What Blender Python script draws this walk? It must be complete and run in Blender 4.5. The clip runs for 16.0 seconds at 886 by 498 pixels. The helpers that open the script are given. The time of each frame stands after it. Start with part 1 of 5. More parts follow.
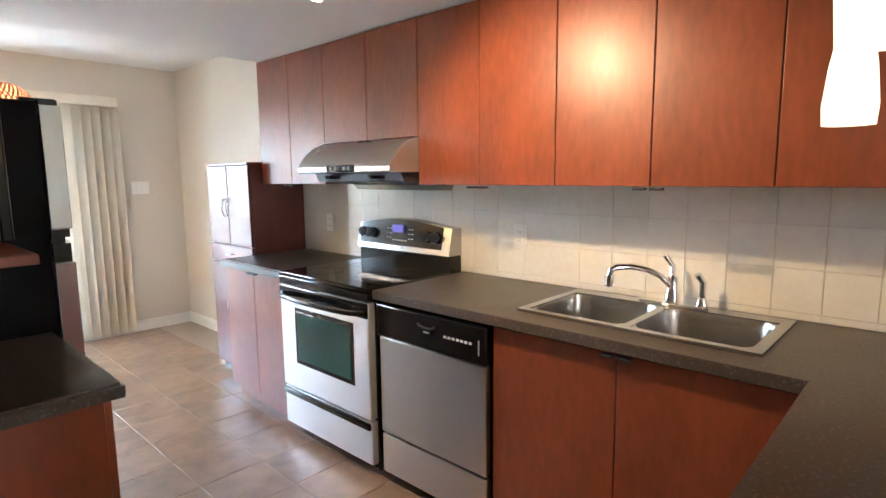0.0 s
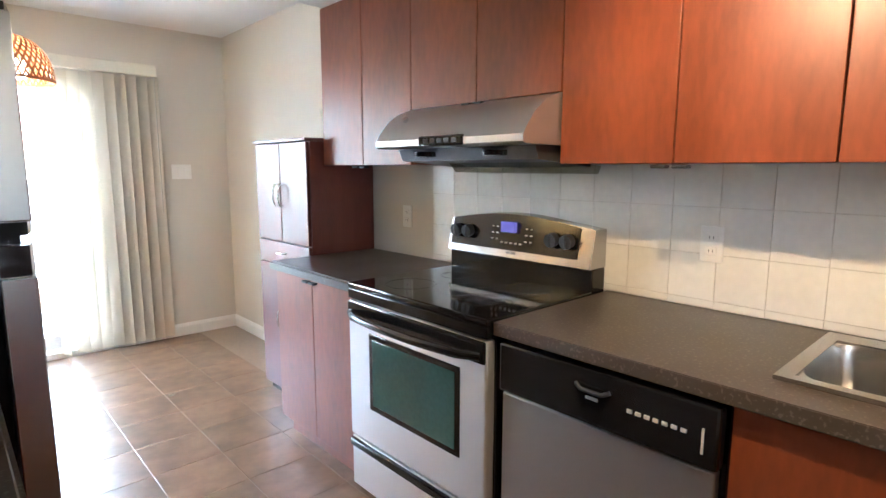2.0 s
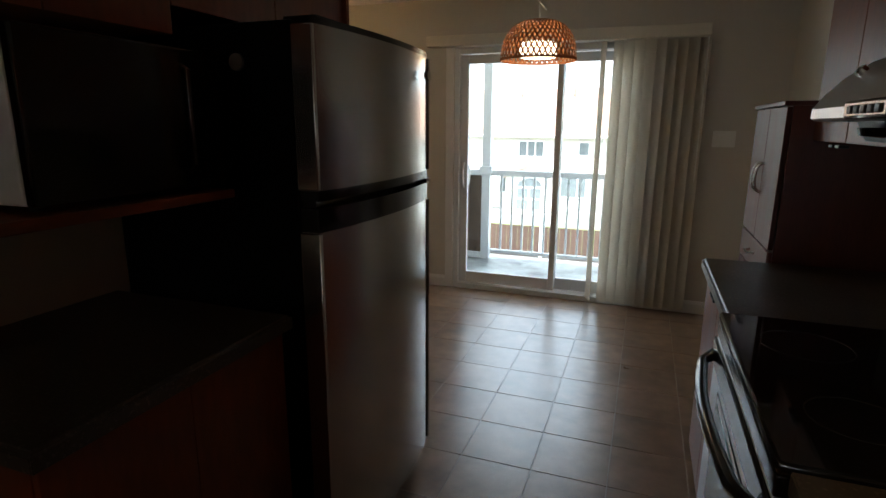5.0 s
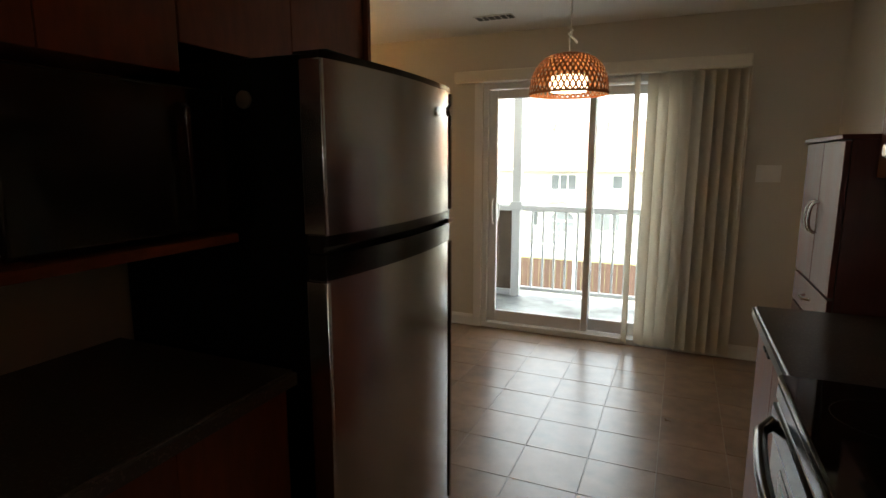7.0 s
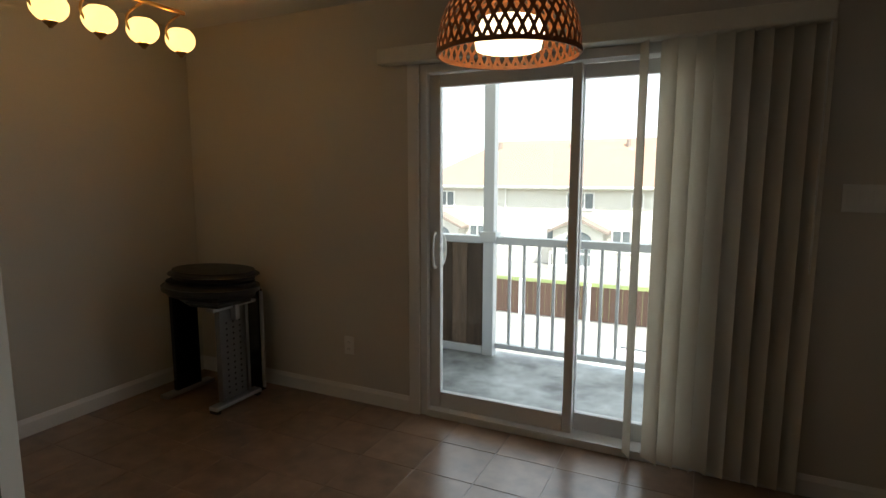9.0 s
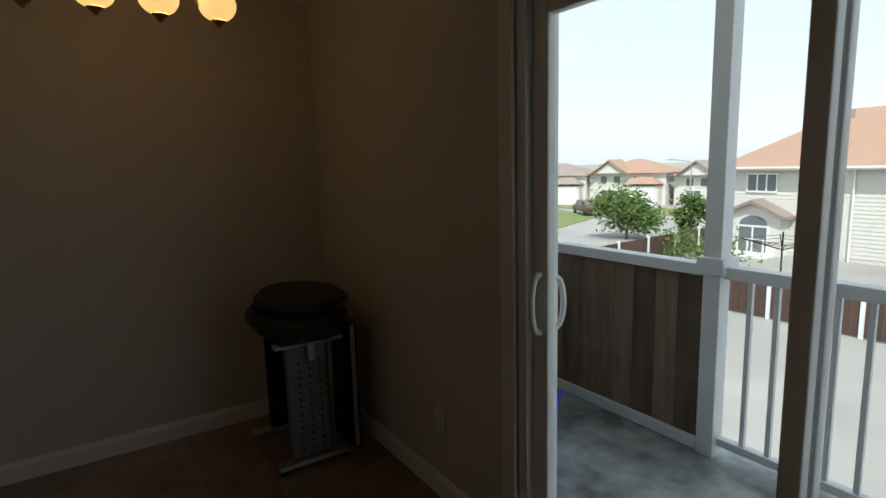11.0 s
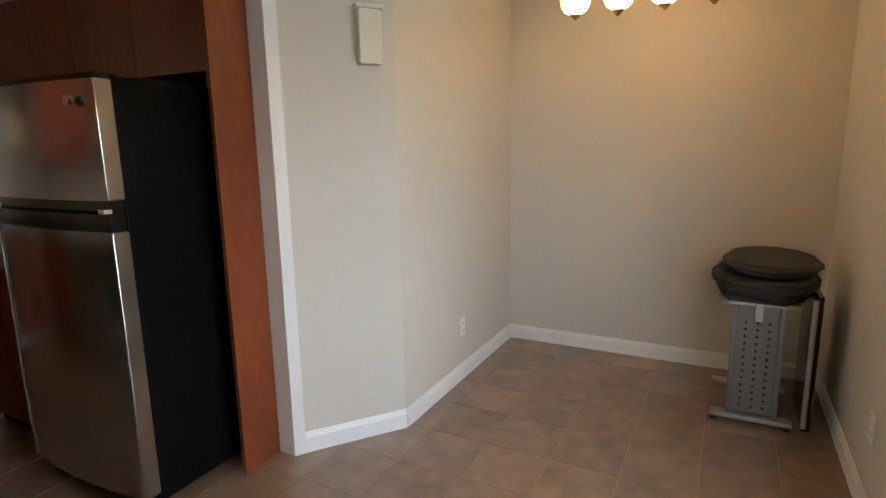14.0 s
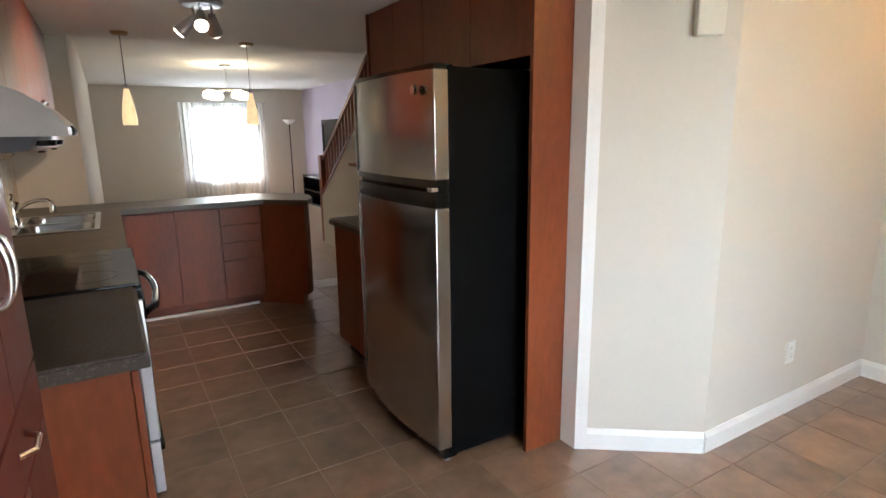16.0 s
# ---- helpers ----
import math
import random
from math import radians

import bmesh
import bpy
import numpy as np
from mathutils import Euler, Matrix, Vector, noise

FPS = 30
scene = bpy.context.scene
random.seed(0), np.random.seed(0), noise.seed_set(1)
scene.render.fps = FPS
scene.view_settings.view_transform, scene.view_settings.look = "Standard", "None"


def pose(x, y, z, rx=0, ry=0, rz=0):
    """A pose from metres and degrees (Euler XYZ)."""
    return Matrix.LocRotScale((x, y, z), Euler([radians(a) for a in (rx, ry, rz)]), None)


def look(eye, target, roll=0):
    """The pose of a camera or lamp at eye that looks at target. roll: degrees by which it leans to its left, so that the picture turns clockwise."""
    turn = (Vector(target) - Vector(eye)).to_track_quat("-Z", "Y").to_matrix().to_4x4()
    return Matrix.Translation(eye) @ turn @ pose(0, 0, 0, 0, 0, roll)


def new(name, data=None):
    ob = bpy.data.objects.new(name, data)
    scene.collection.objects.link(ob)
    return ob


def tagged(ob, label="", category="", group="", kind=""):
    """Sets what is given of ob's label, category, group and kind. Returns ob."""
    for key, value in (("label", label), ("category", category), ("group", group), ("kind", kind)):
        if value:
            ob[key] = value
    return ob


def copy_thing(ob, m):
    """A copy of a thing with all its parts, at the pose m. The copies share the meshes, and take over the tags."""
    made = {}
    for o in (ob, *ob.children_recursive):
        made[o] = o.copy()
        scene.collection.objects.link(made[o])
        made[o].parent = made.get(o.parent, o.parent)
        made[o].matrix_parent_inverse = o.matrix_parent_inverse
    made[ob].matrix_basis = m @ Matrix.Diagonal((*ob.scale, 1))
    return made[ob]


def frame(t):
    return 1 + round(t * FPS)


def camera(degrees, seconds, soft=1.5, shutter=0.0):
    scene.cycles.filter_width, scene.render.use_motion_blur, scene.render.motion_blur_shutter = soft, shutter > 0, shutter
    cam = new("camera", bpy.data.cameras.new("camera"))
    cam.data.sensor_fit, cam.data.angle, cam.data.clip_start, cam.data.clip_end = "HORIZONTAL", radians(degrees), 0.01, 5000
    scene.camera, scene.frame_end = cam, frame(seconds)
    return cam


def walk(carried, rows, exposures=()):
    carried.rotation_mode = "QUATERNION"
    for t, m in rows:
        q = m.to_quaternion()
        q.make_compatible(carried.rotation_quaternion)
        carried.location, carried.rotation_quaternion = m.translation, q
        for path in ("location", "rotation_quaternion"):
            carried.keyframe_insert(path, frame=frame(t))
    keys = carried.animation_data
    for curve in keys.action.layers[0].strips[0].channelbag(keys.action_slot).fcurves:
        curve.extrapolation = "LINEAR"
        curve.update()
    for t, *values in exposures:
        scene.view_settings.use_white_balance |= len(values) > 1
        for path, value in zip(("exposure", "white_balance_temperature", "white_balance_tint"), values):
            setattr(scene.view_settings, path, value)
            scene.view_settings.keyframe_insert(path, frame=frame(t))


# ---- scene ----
cam = camera(78.0, 16.0)
PATH = [
    (0, (-2.214, -2.658, 1.427), (-0.759, -1.312, 1.158), -0.6),
    (0.5, (-2.183, -2.533, 1.394), (-0.876, -1.043, 1.122), -0.3),
    (1, (-2.138, -2.302, 1.381), (-0.876, -0.776, 1.104), -0.1),
    (1.5, (-2.037, -2.106, 1.375), (-0.745, -0.607, 1.09), -0.2),
    (2, (-1.835, -1.831, 1.364), (-0.493, -0.377, 1.074), 0.1),
    (2.5, (-1.641, -1.6, 1.369), (-0.352, -0.104, 1.055), 0.2),
    (3, (-1.38, -1.541, 1.363), (-0.26, 0.079, 1.02), 0.3),
    (3.5, (-1.199, -1.518, 1.387), (-0.396, 0.27, 0.989), -0.4),
    (4, (-1.079, -1.473, 1.413), (-0.766, 0.455, 0.982), -0.2),
    (4.5, (-0.954, -1.537, 1.412), (-1.158, 0.402, 0.969), -0.1),
    (5, (-0.898, -1.652, 1.429), (-1.565, 0.181, 0.984), 0.4),
    (5.2, (-0.901, -1.704, 1.44), (-1.613, 0.111, 0.994), 0.4),
    (7.3, (-0.923, -1.394, 1.442), (-1.709, 0.421, 1.14), 0.2),
    (7.5, (-0.947, -1.236, 1.429), (-1.727, 0.583, 1.141), 0.5),
    (8, (-0.965, -0.826, 1.43), (-1.75, 0.994, 1.158), 0.5),
    (8.2, (-0.961, -0.649, 1.418), (-1.741, 1.173, 1.152), 0.5),
    (10.3, (-1.004, 1.123, 1.489), (-2.362, 2.56, 1.188), -1.2),
    (10.5, (-1.027, 1.279, 1.499), (-2.492, 2.605, 1.191), -1.3),
    (11, (-1.047, 1.628, 1.472), (-2.699, 2.711, 1.164), -1.6),
    (11.5, (-1.056, 1.825, 1.449), (-2.942, 2.43, 1.171), -2.0),
    (12, (-1.068, 1.99, 1.466), (-3.028, 2.24, 1.159), -2.2),
    (12.5, (-0.943, 2.178, 1.442), (-2.91, 2.018, 1.116), -1.5),
    (13, (-0.783, 2.287, 1.421), (-2.705, 1.849, 1.082), -1.4),
    (13.5, (-0.616, 2.336, 1.42), (-2.492, 1.738, 1.069), -1.2),
    (14, (-0.54, 2.295, 1.423), (-2.282, 1.384, 1.054), -1.0),
    (14.5, (-0.454, 2.232, 1.45), (-1.907, 0.915, 1.059), -0.5),
    (15, (-0.472, 2.226, 1.455), (-1.634, 0.649, 1.054), -0.3),
    (15.5, (-0.519, 2.243, 1.461), (-1.543, 0.575, 1.049), -0.7),
    (16, (-0.617, 2.216, 1.438), (-1.625, 0.54, 1.02), -0.8),
]
STOPS = [(0.0, 5.3, 5200, 8), (2.5, 5.15, 5100, 8), (3.0, 4.85, 5200, 6), (3.5, 4.25, 5200, 6), (4.0, 3.0, 5400, 6), (4.5, 2.05, 5600, 6), (5.0, 1.95, 5800, 6),
         (7.3, 2.2, 6700, 8), (8.2, 1.95, 6600, 8), (10.3, 0.1, 6000, 8), (11.5, 0.1, 6100, 8), (11.8, 0.4, 6400, 9), (12.2, 1.4, 6500, 10), (12.6, 2.8, 6300, 10),
         (13.2, 3.3, 6100, 10), (14.0, 3.3, 5800, 9), (14.5, 3.55, 5800, 8), (15.0, 3.75, 5700, 8), (16.0, 4.0, 5700, 8)]
walk(cam, [(t, look(eye, aim, roll)) for t, eye, aim, roll in PATH], STOPS)

# ---- world and light ----
SUN_TURN, SUN_UP = 228, 54
world = bpy.data.worlds.new("sky")
scene.world = world
world.use_nodes = True
wn = world.node_tree.nodes
sky = wn.new("ShaderNodeTexSky")
sky.sky_type, sky.sun_disc = "NISHITA", False
sky.sun_elevation, sky.sun_rotation = radians(SUN_UP), radians(SUN_TURN)
wn["Background"].inputs["Strength"].default_value = 0.15
haze = wn.new("ShaderNodeMix")
haze.data_type = "RGBA"
haze.inputs["Factor"].default_value = 0.6
haze.inputs["B"].default_value = (9.0, 9.1, 9.1, 1)
world.node_tree.links.new(sky.outputs["Color"], haze.inputs["A"])
world.node_tree.links.new(haze.outputs["Result"], wn["Background"].inputs["Color"])


def lamp(name, kind, m, power, colour=(1, 1, 1), **more):
    data = bpy.data.lights.new(name, kind)
    data.energy, data.color = power, colour
    if "size" in more:
        data.shape, data.size, data.size_y = "RECTANGLE", more["size"][0], more["size"][1]
    if "radius" in more:
        data.shadow_soft_size = more["radius"]
    if "cone" in more:
        data.spot_size, data.spot_blend = radians(more["cone"]), 0.6
    ob = new(name, data)
    ob.matrix_world = m
    return ob


WARM = (1.0, 0.62, 0.28)
sun = lamp("sun", "SUN", pose(0, 0, 20, 90 - SUN_UP, 0, 48), 5.0, (1, 0.94, 0.85))
sun.data.angle = radians(0.5)
lamp("living_daylight", "AREA", pose(-2.8, -10.5, 1.25, 90, 0, 0), 0.7, (0.86, 0.93, 1.0), size=(1.3, 1.6))
# track light over the kitchen floor
lamp("track_bulb", "SPOT", look((-1.05, -1.36, 1.98), (0.0, -1.6, 0.95)), 2.4, WARM, radius=0.03, cone=128)
lamp("track_bulb", "SPOT", look((-1.24, -1.33, 1.98), (-0.7, -2.4, 0.9)), 0.25, WARM, radius=0.025, cone=100)
lamp("track_bulb", "SPOT", look((-1.15, -1.09, 1.98), (-1.5, 0.2, 1.2)), 0.08, WARM, radius=0.025, cone=100)
lamp("pendant_bulb", "POINT", pose(-0.79, -2.49, 1.66), 0.08, WARM, radius=0.04)
lamp("pendant_bulb", "POINT", pose(-1.69, -2.63, 1.66), 0.08, WARM, radius=0.04)
lamp("dining_bulb", "POINT", pose(-1.54, 1.73, 1.83), 0.35, WARM, radius=0.05)
lamp("living_bulb", "POINT", pose(-2.2, -6.4, 2.1), 0.25, WARM, radius=0.08)
for k in range(4):
    lamp("chandelier_bulb", "POINT", pose(-3.52, 1.53 + 0.216 * k, 2.14), 0.75, (1.0, 0.42, 0.12), radius=0.05)


# ---- materials ----
def mat(name, colour, rough=0.5, metal=0.0, vary=0.12, scale=6.0, stretch=(1, 1, 1), bump=0.0, fine=60.0, spot=None, random=0.0, coat=0.0,
        emit=None, strength=0.0):
    """A surface: base colour varied by broad and fine noise, with gloss, bump and, for repeats, a random shift per object."""
    m = bpy.data.materials.new(name)
    m.use_nodes = True
    n, l = m.node_tree.nodes, m.node_tree.links
    b = n["Principled BSDF"]
    b.inputs["Roughness"].default_value, b.inputs["Metallic"].default_value = rough, metal
    b.inputs["Coat Weight"].default_value = coat
    b.inputs["Coat Roughness"].default_value = 0.12
    co, mp = n.new("ShaderNodeTexCoord"), n.new("ShaderNodeMapping")
    mp.inputs["Scale"].default_value = stretch
    l.new(co.outputs["Object"], mp.inputs["Vector"])
    last = None
    if random:
        info, sh = n.new("ShaderNodeObjectInfo"), n.new("ShaderNodeVectorMath")
        sh.operation = "MULTIPLY_ADD"
        sh.inputs[1].default_value = (1, 1, 1)
        l.new(mp.outputs["Vector"], sh.inputs[0])
        mul = n.new("ShaderNodeMath")
        mul.operation = "MULTIPLY"
        mul.inputs[1].default_value = 40
        l.new(info.outputs["Random"], mul.inputs[0])
        l.new(mul.outputs[0], sh.inputs[2])
        where = sh.outputs[0]
    else:
        where = mp.outputs["Vector"]
    broad, grain = n.new("ShaderNodeTexNoise"), n.new("ShaderNodeTexNoise")
    broad.inputs["Scale"].default_value, broad.inputs["Detail"].default_value = scale, 5
    grain.inputs["Scale"].default_value, grain.inputs["Detail"].default_value = fine, 4
    for t in (broad, grain):
        l.new(where, t.inputs["Vector"])
    mix = n.new("ShaderNodeMix")
    mix.data_type = "RGBA"
    lo = tuple(max(0, c * (1 - vary * 0.85)) for c in colour)
    hi = tuple(min(1, c * (1 + vary * 0.85)) for c in colour)
    mix.inputs["A"].default_value, mix.inputs["B"].default_value = (*lo, 1), (*hi, 1)
    add = n.new("ShaderNodeMath")
    add.operation = "MULTIPLY_ADD"
    add.inputs[1].default_value = 0.4
    l.new(grain.outputs["Fac"], add.inputs[0])
    half = n.new("ShaderNodeMath")
    half.operation = "MULTIPLY"
    half.inputs[1].default_value = 0.6
    l.new(broad.outputs["Fac"], half.inputs[0])
    l.new(half.outputs[0], add.inputs[2])
    even = n.new("ShaderNodeMapRange")
    even.inputs["From Min"].default_value, even.inputs["From Max"].default_value = 0.36, 0.64
    l.new(add.outputs[0], even.inputs["Value"])
    l.new(even.outputs["Result"], mix.inputs["Factor"])
    out = mix.outputs["Result"]
    if spot:
        ramp = n.new("ShaderNodeValToRGB")
        ramp.color_ramp.elements[0].position, ramp.color_ramp.elements[1].position = 0.58, 0.68
        sp = n.new("ShaderNodeTexNoise")
        sp.inputs["Scale"].default_value, sp.inputs["Detail"].default_value = 110, 1
        l.new(where, sp.inputs["Vector"])
        l.new(sp.outputs["Fac"], ramp.inputs["Fac"])
        m2 = n.new("ShaderNodeMix")
        m2.data_type = "RGBA"
        m2.inputs["B"].default_value = (*spot, 1)
        l.new(out, m2.inputs["A"])
        l.new(ramp.outputs["Color"], m2.inputs["Factor"])
        out = m2.outputs["Result"]
    if random:
        hsv = n.new("ShaderNodeHueSaturation")
        mr = n.new("ShaderNodeMapRange")
        mr.inputs["To Min"].default_value, mr.inputs["To Max"].default_value = 1 - random, 1 + random
        l.new(info.outputs["Random"], mr.inputs["Value"])
        l.new(mr.outputs["Result"], hsv.inputs["Value"])
        l.new(out, hsv.inputs["Color"])
        out = hsv.outputs["Color"]
    l.new(out, b.inputs["Base Color"])
    if bump:
        bp = n.new("ShaderNodeBump")
        bp.inputs["Strength"].default_value, bp.inputs["Distance"].default_value = bump, 0.002
        l.new(grain.outputs["Fac"], bp.inputs["Height"])
        l.new(bp.outputs["Normal"], b.inputs["Normal"])
    rr = n.new("ShaderNodeMapRange")
    rr.inputs["To Min"].default_value, rr.inputs["To Max"].default_value = max(0.02, rough * 0.8), min(1, rough * 1.25)
    l.new(broad.outputs["Fac"], rr.inputs["Value"])
    l.new(rr.outputs["Result"], b.inputs["Roughness"])
    if emit:
        b.inputs["Emission Color"].default_value = (*emit, 1)
        b.inputs["Emission Strength"].default_value = strength
    return m


def glass_mat(name, tint=(0.97, 0.99, 0.98), rough=0.0):
    m = bpy.data.materials.new(name)
    m.use_nodes = True
    n, l = m.node_tree.nodes, m.node_tree.links
    tr, gl, fr, mx = n.new("ShaderNodeBsdfTransparent"), n.new("ShaderNodeBsdfGlossy"), n.new("ShaderNodeLayerWeight"), n.new("ShaderNodeMixShader")
    tr.inputs["Color"].default_value = (*tint, 1)
    gl.inputs["Roughness"].default_value = rough
    fr.inputs["Blend"].default_value = 0.5
    pw, sc = n.new("ShaderNodeMath"), n.new("ShaderNodeMath")
    pw.operation, sc.operation = "POWER", "MULTIPLY_ADD"
    pw.inputs[1].default_value, sc.inputs[1].default_value, sc.inputs[2].default_value = 5.0, 0.5, 0.03
    l.new(fr.outputs["Facing"], pw.inputs[0])
    l.new(pw.outputs[0], sc.inputs[0])
    l.new(sc.outputs[0], mx.inputs[0])
    l.new(tr.outputs[0], mx.inputs[1])
    l.new(gl.outputs[0], mx.inputs[2])
    l.new(mx.outputs[0], n["Material Output"].inputs["Surface"])
    return m


def sheer_mat(name, colour, through_part):
    m = bpy.data.materials.new(name)
    m.use_nodes = True
    n, l = m.node_tree.nodes, m.node_tree.links
    tr, df, tl, m1, m2 = (n.new("ShaderNodeBsdfTransparent"), n.new("ShaderNodeBsdfDiffuse"), n.new("ShaderNodeBsdfTranslucent"),
                          n.new("ShaderNodeMixShader"), n.new("ShaderNodeMixShader"))
    for s in (df, tl):
        s.inputs["Color"].default_value = (*colour, 1)
    l.new(df.outputs[0], m1.inputs[1])
    l.new(tl.outputs[0], m1.inputs[2])
    m1.inputs[0].default_value = 0.5
    m2.inputs[0].default_value = 1 - through_part
    l.new(tr.outputs[0], m2.inputs[1])
    l.new(m1.outputs[0], m2.inputs[2])
    l.new(m2.outputs[0], n["Material Output"].inputs["Surface"])
    return m


WALL = mat("beige_wall_paint", (0.62, 0.58, 0.51), 0.75, vary=0.03, scale=1.5, bump=0.15, fine=180)
LILAC = mat("lilac_wall_paint", (0.50, 0.44, 0.54), 0.75, vary=0.03, scale=1.5, bump=0.15, fine=180)
CEIL = mat("white_ceiling_paint", (0.78, 0.78, 0.76), 0.85, vary=0.03, scale=2, bump=0.3, fine=120)
TRIM = mat("white_trim_paint", (0.80, 0.79, 0.76), 0.4, vary=0.03, scale=3)
CHERRY = mat("cherry_laminate", (0.19, 0.044, 0.0125), 0.40, vary=0.28, scale=2.0, stretch=(2.4, 2.4, 0.7), fine=20)
CHERRY_FLAT = mat("cherry_laminate_level_grain", (0.19, 0.044, 0.0125), 0.40, vary=0.28, scale=2.0, stretch=(3.5, 0.6, 3.5), fine=28)
MAHOGANY = mat("dark_mahogany_laminate", (0.12, 0.026, 0.018), 0.36, vary=0.22, scale=2.5, stretch=(6, 6, 0.6), fine=30, coat=0.1)
COUNTER = mat("dark_speckled_laminate", (0.062, 0.049, 0.039), 0.34, vary=0.06, scale=4, fine=120, spot=(0.12, 0.10, 0.08))
STEEL = mat("brushed_steel", (0.46, 0.455, 0.45), 0.19, 1.0, vary=0.025, scale=1.2, stretch=(1, 1, 1), fine=300)
STEEL_DARK = mat("brushed_steel_level", (0.47, 0.465, 0.46), 0.25, 1.0, vary=0.025, scale=1.2, stretch=(1, 1, 1), fine=300)
SILVER = mat("satin_silver_front", (0.66, 0.66, 0.67), 0.42, 0.75, vary=0.02, scale=1.2, fine=300)
SATIN = mat("satin_grey_metal", (0.52, 0.52, 0.53), 0.42, 0.9, vary=0.06, scale=3)
HOOD_STEEL = mat("satin_hood_steel", (0.50, 0.49, 0.475), 0.36, 0.85, vary=0.03, scale=1.2, fine=300)
HOOD_UNDER = mat("dark_grey_filter_metal", (0.09, 0.09, 0.095), 0.4, 0.6, vary=0.1, scale=6)
DISH_STEEL = mat("brushed_dishwasher_steel", (0.52, 0.515, 0.505), 0.33, 0.92, vary=0.03, scale=1.0, stretch=(1, 1, 0.3), fine=300)
LEG_STEEL = mat("dull_grey_leg_steel", (0.24, 0.24, 0.245), 0.45, 0.8, vary=0.08, scale=5)
CHROME = mat("chrome", (0.8, 0.8, 0.8), 0.08, 1.0, vary=0.02)
BLACK = mat("black_enamel", (0.007, 0.007, 0.0075), 0.14, vary=0.2, scale=5)
BLACK_TEXT = mat("black_textured_enamel", (0.004, 0.004, 0.0043), 0.42, vary=0.25, scale=14, bump=0.5, fine=160)
BLACK_GLASS = mat("black_ceramic_glass", (0.008, 0.008, 0.009), 0.06, vary=0.15, scale=5)
BLACK_TEXT.node_tree.nodes["Principled BSDF"].inputs["Specular IOR Level"].default_value = 0.05
OVEN_GLASS = mat("green_tinted_oven_glass", (0.03, 0.085, 0.075), 0.07, vary=0.2, scale=3)
RUBBER = mat("black_plastic", (0.015, 0.015, 0.016), 0.5, vary=0.2)
TILE_WALL = mat("glazed_offwhite_tile", (0.74, 0.72, 0.66), 0.2, vary=0.05, scale=5, random=0.03, bump=0.05, fine=40)
GROUT = mat("pale_grout", (0.66, 0.62, 0.55), 0.9, vary=0.08, scale=30)
TILE_FLOOR = mat("brown_ceramic_floor_tile", (0.245, 0.153, 0.096), 0.3, vary=0.36, scale=4.0, random=0.08, bump=0.03, fine=11)
flo = TILE_FLOOR.node_tree.nodes["Principled BSDF"].inputs
flo["Coat Weight"].default_value, flo["Coat Roughness"].default_value = 1.0, 0.27
GROUT_FLOOR = mat("tan_floor_grout", (0.31, 0.235, 0.175), 0.38, vary=0.12, scale=30)
gro = GROUT_FLOOR.node_tree.nodes["Principled BSDF"].inputs
gro["Coat Weight"].default_value, gro["Coat Roughness"].default_value = 0.5, 0.27
WOOD_FLOOR = mat("living_laminate_floor", (0.26, 0.15, 0.08), 0.4, vary=0.25, scale=3, stretch=(6, 0.6, 1), fine=30)
WHITE_PLASTIC = mat("white_plastic", (0.78, 0.77, 0.73), 0.4, vary=0.02)
CREAM = mat("cream_plastic", (0.72, 0.69, 0.58), 0.45, vary=0.03)
VINYL = mat("white_vinyl_frame", (0.78, 0.79, 0.79), 0.35, vary=0.03, scale=4)
BLIND = sheer_mat("cream_fabric_slat", (0.76, 0.72, 0.64), 0.0)
VALANCE = mat("cream_valance", (0.72, 0.68, 0.58), 0.6, vary=0.04)
SHEER = sheer_mat("white_sheer_curtain", (0.85, 0.85, 0.84), 0.45)
GLASS = glass_mat("window_glass")
SMOKE = glass_mat("hood_visor_plastic", (0.75, 0.74, 0.68), 0.1)
WICKER = mat("woven_orange_rattan", (0.40, 0.14, 0.04), 0.55, vary=0.25, scale=30, bump=0.4)
BURNER = mat("dark_grey_burner_print", (0.035, 0.035, 0.037), 0.15, vary=0.1)
GLOBE = mat("lit_opal_glass", (0.9, 0.8, 0.6), 0.3, vary=0.02, emit=(1.0, 0.62, 0.2), strength=0.9)
AMBER = mat("lit_amber_glass", (0.8, 0.55, 0.25), 0.3, vary=0.1, scale=20, emit=(1.0, 0.70, 0.36), strength=0.06)
BULB = mat("lit_bulb_glass", (0.9, 0.85, 0.7), 0.3, vary=0.02, emit=(1.0, 0.8, 0.5), strength=1.6)
SCREEN = mat("lit_violet_display", (0.1, 0.08, 0.2), 0.2, vary=0.05, emit=(0.35, 0.3, 0.9), strength=0.012)
LEATHER = mat("black_vinyl_pad", (0.016, 0.014, 0.013), 0.42, vary=0.2, scale=12, bump=0.3)
BRASS = mat("aged_brass", (0.42, 0.28, 0.13), 0.3, 1.0, vary=0.1)
PRINT = mat("pale_grey_print", (0.55, 0.55, 0.55), 0.5, vary=0.02)
PLANK = mat("weathered_brown_board", (0.17, 0.12, 0.085), 0.8, vary=0.55, scale=3, stretch=(6, 6, 0.7), random=0.42, bump=0.5, fine=40)
CONCRETE = mat("stained_grey_concrete", (0.34, 0.37, 0.37), 0.38, vary=0.75, scale=1.8, bump=0.08, fine=9)
PALE_BOARD = mat("pale_grey_board", (0.42, 0.42, 0.40), 0.7, vary=0.15, stretch=(5, 5, 0.6), random=0.08)
RAIL = mat("white_rail_paint", (0.72, 0.75, 0.77), 0.4, vary=0.04)
BLUE_BIN = mat("blue_bin_plastic", (0.02, 0.05, 0.50), 0.4, vary=0.06)
